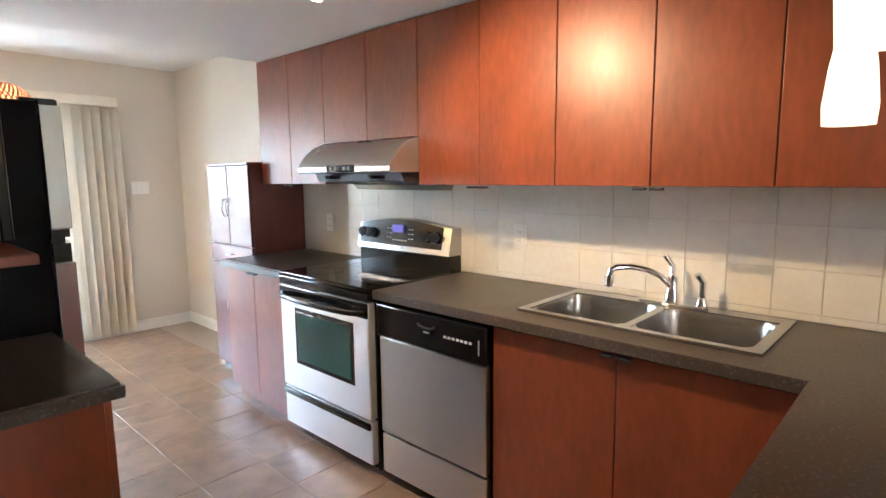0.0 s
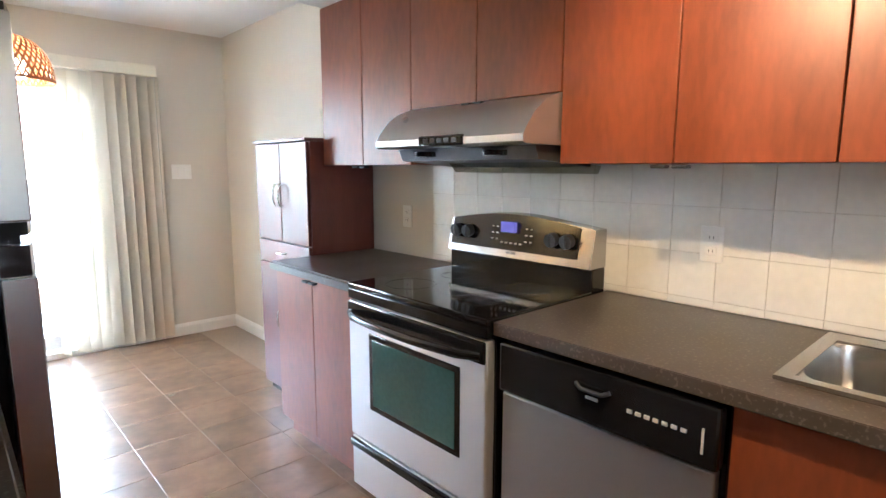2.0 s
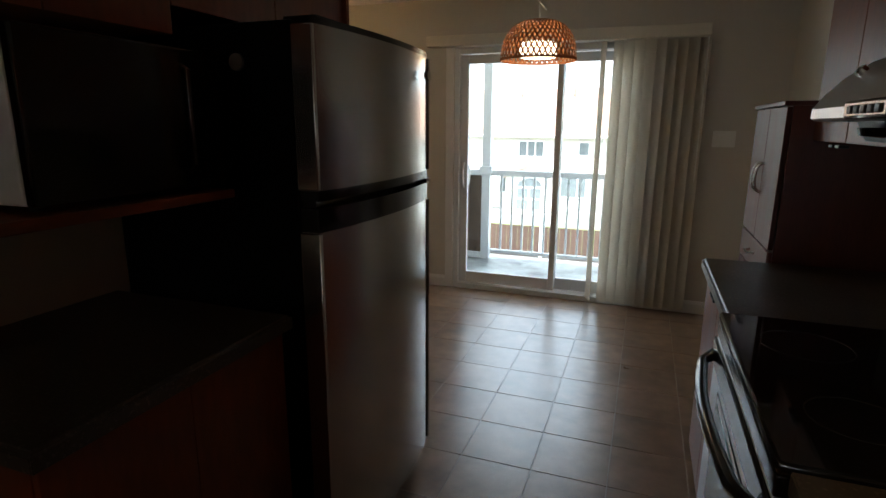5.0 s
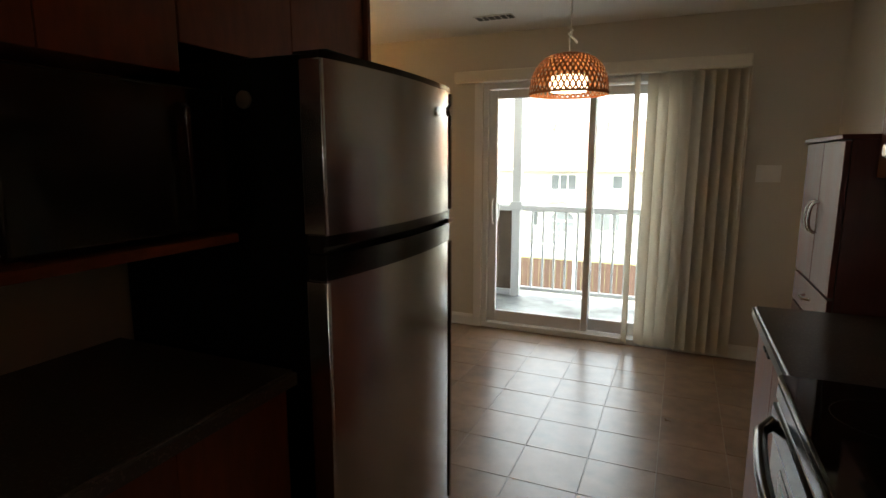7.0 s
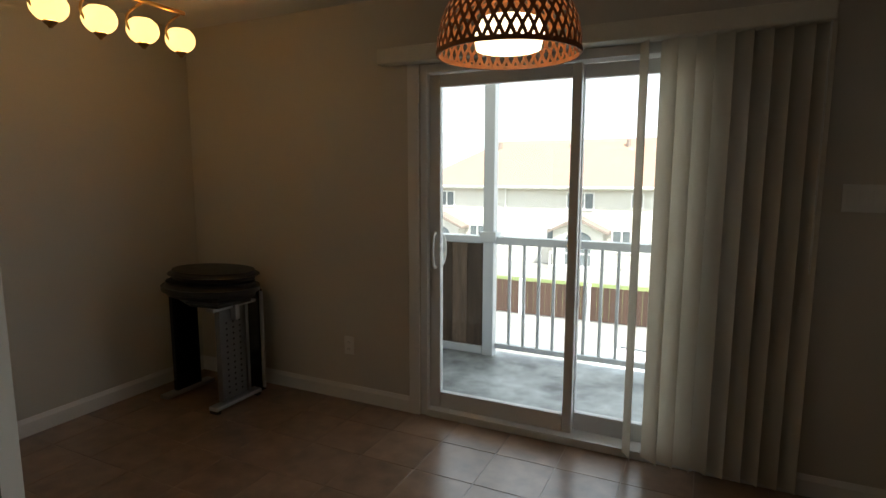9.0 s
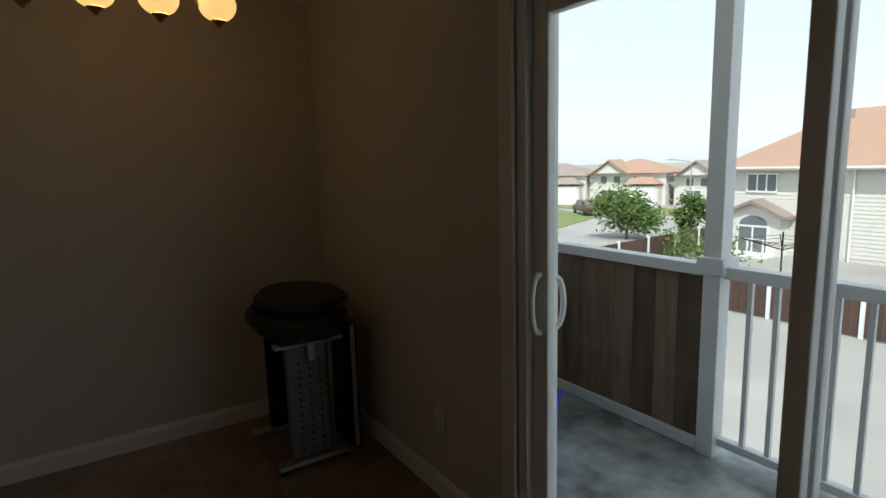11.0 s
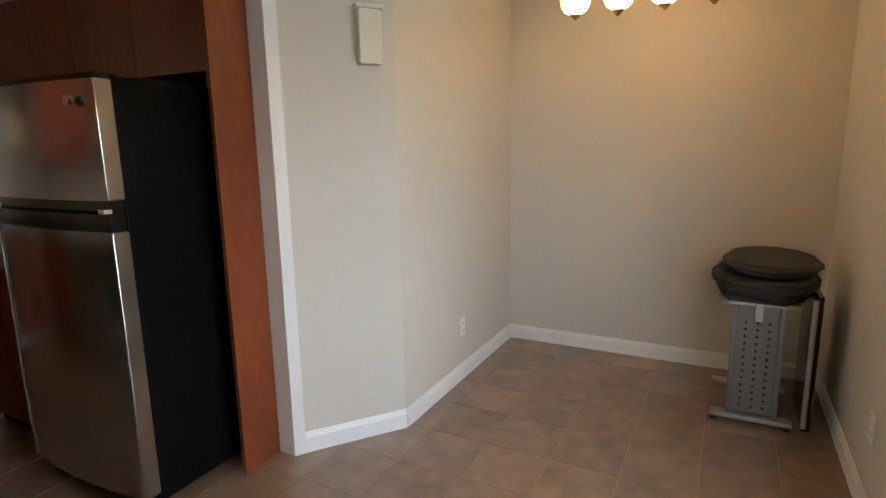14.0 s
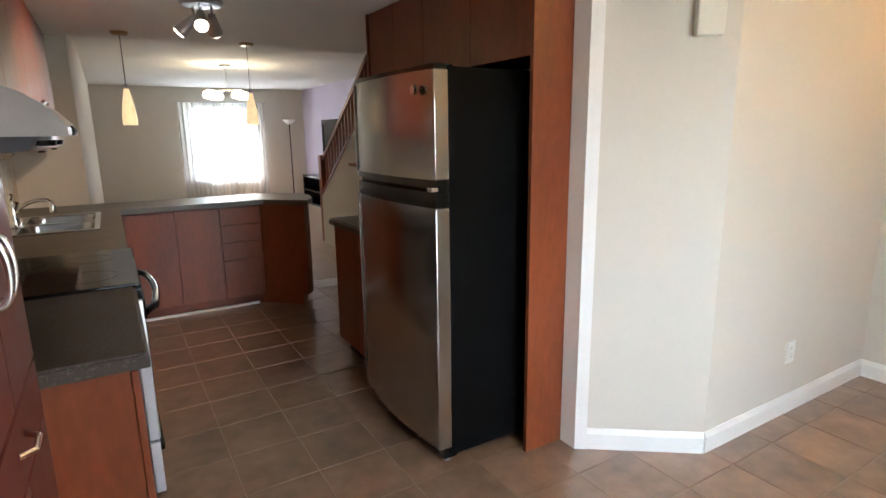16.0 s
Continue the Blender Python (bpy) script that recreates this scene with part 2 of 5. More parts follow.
GREEN_BIN = mat("green_bin_plastic", (0.012, 0.10, 0.055), 0.45, vary=0.06)
SIDING = mat("beige_siding", (0.64, 0.615, 0.56), 0.7, vary=0.05, scale=1)
ROOF = mat("terracotta_shingle", (0.36, 0.225, 0.16), 0.85, vary=0.1, scale=1.5, bump=0.5, fine=12)
ROOF_GREY = mat("grey_brown_shingle", (0.27, 0.22, 0.19), 0.85, vary=0.2, scale=1.5, fine=12)
PANE_DARK = mat("far_window_glass", (0.15, 0.17, 0.18), 0.1, vary=0.2)
ASPHALT = mat("pale_parking_asphalt", (0.30, 0.29, 0.27), 0.9, vary=0.15, scale=0.4)
GRASS = mat("summer_lawn", (0.15, 0.19, 0.06), 0.9, vary=0.35, scale=0.8)
FENCE = mat("brown_stained_fence", (0.075, 0.042, 0.030), 0.8, vary=0.25, scale=2, stretch=(5, 5, 0.5), random=0.12)
BARK = mat("tree_bark", (0.10, 0.075, 0.055), 0.9, vary=0.3, scale=9, bump=0.6)
LEAF = mat("green_leaf", (0.09, 0.15, 0.03), 0.6, vary=0.4, scale=2)
CAR_WHITE = mat("white_car_paint", (0.75, 0.76, 0.78), 0.2, vary=0.02, coat=0.6)
CAR_DARK = mat("dark_red_car_paint", (0.09, 0.02, 0.02), 0.25, vary=0.05, coat=0.6)
TYRE = mat("tyre_rubber", (0.02, 0.02, 0.02), 0.8, vary=0.2)


# ---- mesh helpers ----
def bx(x0, x1, y0, y1, z0, z1, bevel=0.0, bm=None):
    """A box between the given planes, its edges rounded by bevel."""
    bm = bm or bmesh.new()
    r = bmesh.ops.create_cube(bm, size=1, matrix=Matrix.LocRotScale(((x0 + x1) / 2, (y0 + y1) / 2, (z0 + z1) / 2), None,
                                                                   (abs(x1 - x0), abs(y1 - y0), abs(z1 - z0))))
    if bevel:
        edges = list({e for v in r["verts"] for e in v.link_edges})
        bmesh.ops.bevel(bm, geom=edges, offset=bevel, segments=2, affect="EDGES", profile=0.5)
    return bm


def prism(points, lo, hi, axis="z", bm=None):
    """A flat outline drawn out along one axis from lo to hi."""
    bm = bm or bmesh.new()

    def at(p, h):
        return {"z": (p[0], p[1], h), "y": (p[0], h, p[1]), "x": (h, p[0], p[1])}[axis]
    a = [bm.verts.new(at(p, lo)) for p in points]
    b = [bm.verts.new(at(p, hi)) for p in points]
    bm.faces.new(a), bm.faces.new(b[::-1])
    for i in range(len(points)):
        j = (i + 1) % len(points)
        bm.faces.new((a[i], b[i], b[j], a[j]))
    bmesh.ops.recalc_face_normals(bm, faces=bm.faces)
    return bm


def tube(a, b, r, bm=None, r2=None, sides=20):
    """A round bar from a to b."""
    bm = bm or bmesh.new()
    a, b = Vector(a), Vector(b)
    m = Matrix.Translation((a + b) / 2) @ (b - a).to_track_quat("Z", "Y").to_matrix().to_4x4()
    bmesh.ops.create_cone(bm, cap_ends=True, segments=sides, radius1=r, radius2=r if r2 is None else r2, depth=(b - a).length, matrix=m)
    return bm


def bent(points, r, bm=None, sides=20):
    """A round bar swept along a line of points."""
    bm = bm or bmesh.new()
    pts = [Vector(p) for p in points]
    rings, up = [], None
    for i, p in enumerate(pts):
        way = (pts[min(i + 1, len(pts) - 1)] - pts[max(i - 1, 0)]).normalized()
        if up is None:
            up = way.orthogonal().normalized()
        up = (up - way * up.dot(way)).normalized()
        side = way.cross(up)
        rings.append([bm.verts.new(p + r * (up * math.cos(2 * math.pi * k / sides) + side * math.sin(2 * math.pi * k / sides))) for k in range(sides)])
    for p, q in zip(rings, rings[1:]):
        for k in range(sides):
            bm.faces.new((p[k], p[(k + 1) % sides], q[(k + 1) % sides], q[k]))
    bm.faces.new(rings[0][::-1]), bm.faces.new(rings[-1])
    bmesh.ops.recalc_face_normals(bm, faces=bm.faces)
    return bm


def lathe(profile, centre, bm=None, sides=28):
    """A turned body: (radius, height) pairs about an upright axis."""
    bm = bm or bmesh.new()
    rings = []
    for r, h in profile:
        rings.append([bm.verts.new((centre[0] + r * math.cos(2 * math.pi * k / sides), centre[1] + r * math.sin(2 * math.pi * k / sides),
                                    centre[2] + h)) for k in range(sides)])
    for p, q in zip(rings, rings[1:]):
        for k in range(sides):
            bm.faces.new((p[k], p[(k + 1) % sides], q[(k + 1) % sides], q[k]))
    bmesh.ops.recalc_face_normals(bm, faces=bm.faces)
    return bm


def mesh_of(name, bm, material, smooth=True):
    me = bpy.data.meshes.new(name)
    bm.to_mesh(me)
    bm.free()
    me.materials.append(material)
    if smooth:
        me.polygons.foreach_set("use_smooth", [True] * len(me.polygons))
        me.set_sharp_from_angle(angle=radians(21))
    return me


def part(name, bm, material, parent, label=""):
    """One mesh under a thing or a part, modelled in world places."""
    ob = new(name, mesh_of(name, bm, material))
    ob.parent = parent
    if parent.type == "EMPTY":
        ob.matrix_parent_inverse = parent.matrix_basis.inverted()
    return tagged(ob, label)


def thing(name, place, label, category, group="", kind=""):
    ob = new(name)
    ob.matrix_basis = pose(*place)
    ob.empty_display_size = 0.1
    return tagged(ob, label, category, group, kind)


def single(name, bm, material, label, category, group="", kind=""):
    return tagged(new(name, mesh_of(name, bm, material)), label, category, group, kind)


def structure(name, bm, material, label, category):
    return single(name, bm, material, label, category, kind="structure")


def merge(boxes, bevel=0.0):
    bm = bmesh.new()
    for b in boxes:
        bx(*b, bevel=bevel, bm=bm)
    return bm


# ---- structure ----
NORTH = 2.84
K_CEIL, CEILING = 2.165, 2.42
structure("wall_east", merge([(0, 0.12, -3.0, NORTH + 0.15, 0, CEILING)]), WALL, "beige painted wall behind the kitchen run", "wall")
structure("wall_living_east", merge([(-0.45, 0.12, -10.75, -3.0, 0, CEILING)]), WALL, "beige painted living room wall", "wall")
structure("wall_north", merge([(-4.42, -2.44, NORTH, NORTH + 0.15, 0, CEILING), (-0.9, 0, NORTH, NORTH + 0.15, 0, CEILING),
                               (-2.44, -0.9, NORTH, NORTH + 0.15, 2.04, CEILING)]), WALL, "beige painted wall round the patio door", "wall")
structure("wall_alcove_west", merge([(-4.42, -4.27, 0.78, NORTH, 0, CEILING)]), WALL, "beige painted end wall of the alcove", "wall")
structure("wall_alcove_south", prism([(-4.27, 0.9), (-2.765, 0.9), (-2.31, 0.56), (-2.31, 0.479), (-2.438, 0.479), (-2.438, 0.442), (-4.27, 0.442)], 0, CEILING), WALL,
          "beige painted wall with a slanted corner", "wall")
structure("wall_west", merge([(-2.56, -2.44, -1.16, 0.44, 0, CEILING), (-3.0, -2.56, -1.16, -1.04, 0, CEILING)]), WALL, "beige painted wall behind the fridge", "wall")
structure("wall_stair", prism([(-1.04, 0), (-1.04, 2.42), (-2.28, 2.42), (-4.85, 0.62), (-4.85, 0)], -3.12, -3.0, "x"), WALL,
          "cream stair wall with a sloping top", "wall")
structure("wall_living_west", merge([(-4.75, -4.6, -10.75, -0.9, 0, CEILING)]), LILAC, "lilac painted living room wall", "wall")
structure("wall_hall_north", merge([(-4.6, -3.12, -1.04, -0.9, 0, CEILING)]), LILAC, "lilac painted wall behind the stairs", "wall")
structure("wall_south", merge([(-4.6, -3.48, -10.75, -10.6, 0, CEILING), (-2.15, -0.45, -10.75, -10.6, 0, CEILING),
                               (-3.48, -2.15, -10.75, -10.6, 0, 0.5), (-3.48, -2.15, -10.75, -10.6, 2.03, CEILING)]), WALL, "beige painted wall round the living room window", "wall")
structure("ceiling", merge([(-4.42, 0.12, 0.72, NORTH + 0.15, CEILING, CEILING + 0.1), (-4.75, 0.12, -10.75, -2.78, CEILING, CEILING + 0.1),
                            (-4.75, -3.0, -2.78, 0.72, CEILING, CEILING + 0.1)]), CEIL, "white painted ceiling", "ceiling")
structure("ceiling_kitchen", merge([(-3.0, 0.12, -2.78, 0.72, K_CEIL, CEILING + 0.1)]), CEIL, "lower white painted kitchen ceiling", "ceiling")
structure("floor_living", merge([(-4.75, 0.12, -10.75, -3.02, -0.1, 0.0)]), WOOD_FLOOR, "brown laminate living room floor", "floor")
floor = structure("floor", merge([(-4.75, 0.12, -3.02, NORTH + 0.15, -0.1, -0.0022)]), GROUT_FLOOR, "brown ceramic tile floor with tan grout", "floor")


def skirting(name, a, b, label="white painted baseboard"):
    """A moulded board along the wall from a to b; the room lies to the left of that way."""
    a, b = Vector((*a, 0)), Vector((*b, 0))
    along, side = (b - a).normalized(), Vector((-(b - a).y, (b - a).x, 0)).normalized()
    bm = bmesh.new()
    shape = [(0, 0), (0.014, 0), (0.014, 0.075), (0.008, 0.088), (0.005, 0.1), (0, 0.1)]
    ends = []
    for p in (a, b):
        ends.append([bm.verts.new(p + side * s + Vector((0, 0, h))) for s, h in shape])
    bm.faces.new(ends[0]), bm.faces.new(ends[1][::-1])
    for i in range(6):
        j = (i + 1) % 6
        bm.faces.new((ends[0][i], ends[1][i], ends[1][j], ends[0][j]))
    bmesh.ops.recalc_face_normals(bm, faces=bm.faces)
    structure(name, bm, TRIM, label, "baseboard")


skirting("baseboard", (-4.27, NORTH), (-4.27, 0.9))
skirting("baseboard", (-4.27, 0.9), (-2.765, 0.9))
skirting("baseboard", (-2.765, 0.9), (-2.347, 0.5875))
skirting("baseboard", (-2.51, NORTH), (-4.27, NORTH))
skirting("baseboard", (0, NORTH), (-0.86, NORTH))
skirting("baseboard", (0, 1.36), (0, NORTH))
skirting("baseboard", (-0.45, -10.6), (-0.45, -3.1))
structure("trim_fridge_panel", prism([(-2.297, 0.479), (-2.297, 0.572), (-2.340, 0.604), (-2.350, 0.592), (-2.308, 0.561), (-2.308, 0.479)], 0, CEILING), TRIM,
          "white painted corner trim beside the fridge panel", "trim")

# ---- patio door ----
door = thing("door_1", (-1.67, NORTH, 0), "white vinyl sliding patio door with two glass panels", "patio door", kind="structure")
part("door_casing", merge([(-2.51, -2.44, NORTH - 0.018, NORTH - 0.002, 0, 2.11), (-0.9, -0.83, NORTH - 0.018, NORTH - 0.002, 0, 2.11),
                           (-2.44, -0.9, NORTH - 0.018, NORTH - 0.002, 2.04, 2.11)], 0.004), TRIM, door)
part("door_frame", merge([(-2.438, -2.395, NORTH, NORTH + 0.15, 0.0, 2.038), (-0.945, -0.902, NORTH, NORTH + 0.15, 0.0, 2.038),
                          (-2.395, -0.945, NORTH, NORTH + 0.15, 1.99, 2.038), (-2.395, -0.945, NORTH - 0.01, NORTH + 0.15, 0.0, 0.045)], 0.004), VINYL, door)


def sash(x0, x1, y, left, right):
    p = part("door_panel", merge([(x0, x0 + left, y, y + 0.04, 0.05, 1.985), (x1 - right, x1, y, y + 0.04, 0.05, 1.985),
                                  (x0 + left, x1 - right, y, y + 0.04, 1.915, 1.985), (x0 + left, x1 - right, y, y + 0.04, 0.05, 0.15)], 0.006), VINYL, door)
    g = part("pane", merge([(x0 + left, x1 - right, y + 0.017, y + 0.023, 0.15, 1.915)]), GLASS, p, "clear glass pane")
    g.visible_shadow = False
    return p


leaf = sash(-2.395, -1.545, NORTH + 0.03, 0.07, 0.05)
sash(-1.592, -0.945, NORTH + 0.085, 0.05, 0.07)
part("handle", bent([(-2.357, NORTH + 0.032 - 0.042 * math.sin(math.pi * q / 12) ** 0.6, 1.0 + 0.10 * math.cos(math.pi * q / 12)) for q in range(13)], 0.011),
     WHITE_PLASTIC, leaf, "white curved pull handle")
part("handle", bent([(-2.345 + 0.012 * math.sin(math.pi * q / 12), NORTH + 0.068 + 0.045 * math.sin(math.pi * q / 12) ** 0.6, 1.0 + 0.09 * math.cos(math.pi * q / 12)) for q in range(13)], 0.010),
     WHITE_PLASTIC, leaf, "white curved outer handle")

# ---- valance and vertical blinds ----
blind = thing("vertical_blind", (-1.6, 2.785, 2.04), "cream vertical blind drawn to one side under a valance", "blind")
part("valance", merge([(-2.66, -0.535, 2.74, NORTH - 0.020, 2.04, 2.125)], 0.008), VALANCE, blind, "cream valance")


def slat(x, turn):
    bm = bmesh.new()
    pts = []
    for i in range(7):
        s = (i / 6 - 0.5) * 0.098
        c = 0.009 * (1 - (2 * i / 6 - 1) ** 2)
        pts.append((s, c))
    ring = pts + [(s, c - 0.0016) for s, c in reversed(pts)]
    prism(ring, 0.03, 2.038, "z", bm)
    bm.transform(pose(x, 2.785, 0, 0, 0, turn))
    return bm


for k in range(10):
    turn = -random.uniform(24, 42) if k else -62
    part("slat", slat(-1.215 + 0.0715 * k if k else -1.25, turn), BLIND, blind)
part("wand", tube((-0.55, 2.77, 2.04), (-0.55, 2.77, 1.02), 0.004), WHITE_PLASTIC, blind, "thin white wand")


# ---- cabinets ----
def door_face(x, y0, y1, z0, z1, gap=0.002, side=1):
    """A door leaf on the plane x, facing -x (side 1) or +x (side -1)."""
    return bx(x - 0.018 * side, x, y0 + gap, y1 - gap, z0 + gap, z1 - gap, bevel=0.0025)


def pull(x, y, z):
    return bx(x - 0.03, x - 0.002, y - 0.022, y + 0.022, z - 0.012, z - 0.002, bevel=0.003)


def upper_cabinet(y0, y1, z0, doors, label, material=CHERRY, group="upper cabinets on the range wall"):
    c = thing("upper_cabinet", (-0.16, (y0 + y1) / 2, z0), label, "cabinet", group)
    part("body", bx(-0.31, -0.002, y0 + 0.001, y1 - 0.001, z0, K_CEIL - 0.004, 0.001), material, c)
    w = (y1 - y0) / doors
    for k in range(doors):
        d = part("door", door_face(-0.312, y0 + k * w, y0 + (k + 1) * w, z0 - 0.004, K_CEIL - 0.006), material, c)
        if doors > 1:
            edge = y0 + (k + 1) * w - 0.03 if k % 2 == 0 else y0 + k * w + 0.03
            part("handle", pull(-0.33, edge, z0 - 0.004), RUBBER, d, "small black finger pull")
    return c


LU = "cherry laminate upper cabinet with two flat doors"
upper_cabinet(0.0, 0.72, 1.382, 2, LU + " beside the hood")
upper_cabinet(-0.76, 0.0, 1.612, 2, "short cherry laminate cabinet above the range hood")
upper_cabinet(-1.515, -0.76, 1.382, 2, LU + " over the worktop")
upper_cabinet(-2.27, -1.515, 1.382, 2, LU + " above the sink")
upper_cabinet(-2.775, -2.27, 1.382, 1, "cherry laminate upper cabinet with one flat door")


def base_cabinet(y0, y1, doors, label, material):
    c = thing("base_cabinet", (-0.31, (y0 + y1) / 2, 0), label, "cabinet", "base cabinets on the range wall")
    for a in (y0, y1 - 0.018):
        part("side_panel", bx(-0.60, -0.002, a, a + 0.018, 0.1, 0.868), material, c)
    part("bottom", bx(-0.60, -0.002, y0 + 0.018, y1 - 0.018, 0.1, 0.118), material, c)
    part("back", bx(-0.02, -0.002, y0 + 0.018, y1 - 0.018, 0.118, 0.868), material, c)
    part("front_rail", bx(-0.60, -0.58, y0 + 0.018, y1 - 0.018, 0.80, 0.868), material, c)
    part("plinth", bx(-0.56, -0.54, y0, y1, 0.0, 0.1), TRIM if material is MAHOGANY else material, c, "recessed plinth")
    w = (y1 - y0) / doors
    for k in range(doors):
        d = part("door", door_face(-0.602, y0 + k * w, y0 + (k + 1) * w, 0.1, 0.862), material, c)
        edge = y0 + (k + 1) * w - 0.03 if k % 2 == 0 else y0 + k * w + 0.03
        part("handle", bx(-0.645, -0.621, edge - 0.022, edge + 0.022, 0.848, 0.858, 0.002), RUBBER, d, "small black finger pull")
    return c


base_cabinet(0.012, 0.715, 2, "cherry laminate base cabinet with two narrow doors beside the range", CHERRY)
base_cabinet(-2.42, -1.435, 2, "cherry laminate sink base cabinet with two doors", CHERRY)


def arc_handle(x, y, z, h):
    return bent([(x - 0.032 * math.sin(math.pi * q / 12) ** 0.6, y, z + h / 2 * math.cos(math.pi * q / 12)) for q in range(13)], 0.006)


pantry = thing("pantry_cabinet", (-0.25, 1.04, 0), "tall dark mahogany pantry cabinet with four doors and a drawer", "cabinet")
part("body", bx(-0.40, -0.004, 0.738, 1.345, 0.05, 1.505, 0.002), MAHOGANY, pantry)
part("top", bx(-0.432, -0.004, 0.732, 1.351, 1.505, 1.522, 0.003), MAHOGANY, pantry)
part("plinth", bx(-0.38, -0.01, 0.75, 1.335, 0.0, 0.05), BLACK, pantry)
for y0, y1, hy in ((0.74, 1.041, 1.012), (1.043, 1.344, 1.072)):
    d = part("door", door_face(-0.402, y0, y1, 0.955, 1.503), MAHOGANY, pantry)
    part("handle", arc_handle(-0.42, hy, 1.215, 0.12), CHROME, d, "curved chrome handle")
    d = part("door", door_face(-0.402, y0, y1, 0.055, 0.815), MAHOGANY, pantry)
    part("handle", arc_handle(-0.42, hy, 0.50, 0.12), CHROME, d, "curved chrome handle")
d = part("drawer", door_face(-0.402, 0.74, 1.344, 0.82, 0.95), MAHOGANY, pantry)
part("handle", bent([(-0.42, 1.09, 0.89), (-0.443, 1.07, 0.888), (-0.443, 1.014, 0.888), (-0.42, 0.994, 0.89)], 0.006), CHROME, d, "curved chrome handle")
# clear vase on the pantry
single("glass_vase", lathe([(0.022, 0.0), (0.024, 0.02), (0.055, 0.16), (0.051, 0.16), (0.02, 0.02), (0.0, 0.012)], (-0.22, 0.83, 1.522)), GLASS,
       "clear glass vase on the pantry cabinet", "vase")

# ---- worktops ----
def worktop(points, label):
    bm = prism(points, 0.87, 0.91)
    bmesh.ops.bevel(bm, geom=[e for e in bm.edges if abs(e.verts[0].co.z - e.verts[1].co.z) < 0.001 and e.verts[0].co.z > 0.9], offset=0.008, segments=3, affect="EDGES")
    xs, ys = [p[0] for p in points], [p[1] for p in points]
    return laid_top(bm, (min(xs) + max(xs)) / 2, (min(ys) + max(ys)) / 2, label)


def laid_top(bm, x, y, label):
    w = thing("worktop", (x, y, 0.87), label, "worktop")
    part("slab", bm, COUNTER, w)
    return w


def edge_band(w, *box):
    part("edge_band", bx(*box, bevel=0.0008), COUNTER, w, "speckled laminate edge band")


w = worktop([(-0.645, 0.004), (-0.645, 0.733), (-0.003, 0.733), (-0.003, 0.004)], "dark speckled laminate worktop beside the range")
edge_band(w, -0.6475, -0.645, 0.006, 0.731, 0.872, 0.901)
edge_band(w, -0.643, -0.435, 0.733, 0.7355, 0.872, 0.901)
main = bmesh.new()
gx, gy = (-0.645, -0.53, -0.08, -0.003), (-2.44, -2.29, -1.50, -0.766)
for i in range(3):
    for j in range(3):
        if (i, j) != (1, 1):
            main.faces.new([main.verts.new((gx[a], gy[b], 0.91)) for a, b in ((i, j), (i + 1, j), (i + 1, j + 1), (i, j + 1))])
main.faces.new([main.verts.new((x, y, 0.91)) for x, y in ((-0.003, -2.44), (-0.08, -2.44), (-0.53, -2.44), (-0.645, -2.44), (-1.68, -2.44), (-1.96, -2.16), (-2.05, -2.30),
                                                          (-2.10, -2.52), (-2.10, -2.70), (-1.85, -2.95), (-1.75, -2.99), (-0.003, -2.99))])
bmesh.ops.remove_doubles(main, verts=main.verts, dist=0.0005)
bmesh.ops.recalc_face_normals(main, faces=main.faces)
low = bmesh.ops.extrude_face_region(main, geom=main.faces[:])
for v in low["geom"]:
    if isinstance(v, bmesh.types.BMVert):
        v.co.z = 0.87
bmesh.ops.recalc_face_normals(main, faces=main.faces)
w = laid_top(main, -0.9, -2.2, "dark speckled laminate worktop turning into a peninsula")
edge_band(w, -0.6475, -0.645, -2.43, -0.768, 0.872, 0.908)
edge_band(w, -1.67, -0.65, -2.44, -2.4375, 0.872, 0.908)

# ---- peninsula ----
pen = thing("peninsula_cabinet", (-1.2, -2.7, 0), "dark cherry peninsula cabinet with doors and drawers", "cabinet")
part("body", prism([(-0.64, -2.50), (-1.66, -2.50), (-1.95, -2.22), (-2.02, -2.32), (-2.07, -2.52), (-2.07, -2.66), (-1.73, -2.92), (-0.64, -2.92)], 0.1, 0.868), CHERRY, pen)
part("plinth", prism([(-0.64, -2.54), (-1.64, -2.54), (-1.92, -2.28), (-2.02, -2.5), (-2.02, -2.62), (-1.70, -2.90), (-0.64, -2.90)], 0.0, 0.1), CHERRY, pen)
part("plinth_trim", bx(-1.6, -0.66, -2.54, -2.528, 0.0, 0.02), TRIM, pen)
for x0, x1 in ((-1.0, -0.66), (-1.33, -1.0)):
    part("door", bx(x0 + 0.002, x1 - 0.002, -2.498, -2.48, 0.102, 0.86, 0.0025), CHERRY, pen)
for z0, z1 in ((0.102, 0.42), (0.422, 0.57), (0.572, 0.715), (0.717, 0.86)):
    part("drawer", bx(-1.652, -1.332, -2.498, -2.48, z0, z1 - 0.002, 0.0025), CHERRY, pen)

# ---- range ----
rng = thing("range", (-0.34, -0.38, 0), "freestanding stainless and black electric range with a glass cooktop", "range")
part("body", bx(-0.62, -0.03, -0.758, -0.004, 0.03, 0.895, 0.003), BLACK, rng)
part("cooktop", bx(-0.665, -0.10, -0.760, -0.002, 0.896, 0.918, 0.006), BLACK_GLASS, rng, "glossy black ceramic glass cooktop")
for bxx, byy, br in ((-0.50, -0.2, 0.10), (-0.50, -0.56, 0.085), (-0.24, -0.2, 0.075), (-0.24, -0.56, 0.10)):
    part("burner_ring", lathe([(br, 0), (br, 0.0006), (br - 0.003, 0.0006), (br - 0.003, 0)], (bxx, byy, 0.918)), BURNER, rng)
part("backguard_base", bx(-0.10, -0.012, -0.756, -0.006, 0.897, 1.0, 0.006), BLACK, rng)
bm = bmesh.new()
nb = 16
prev = None
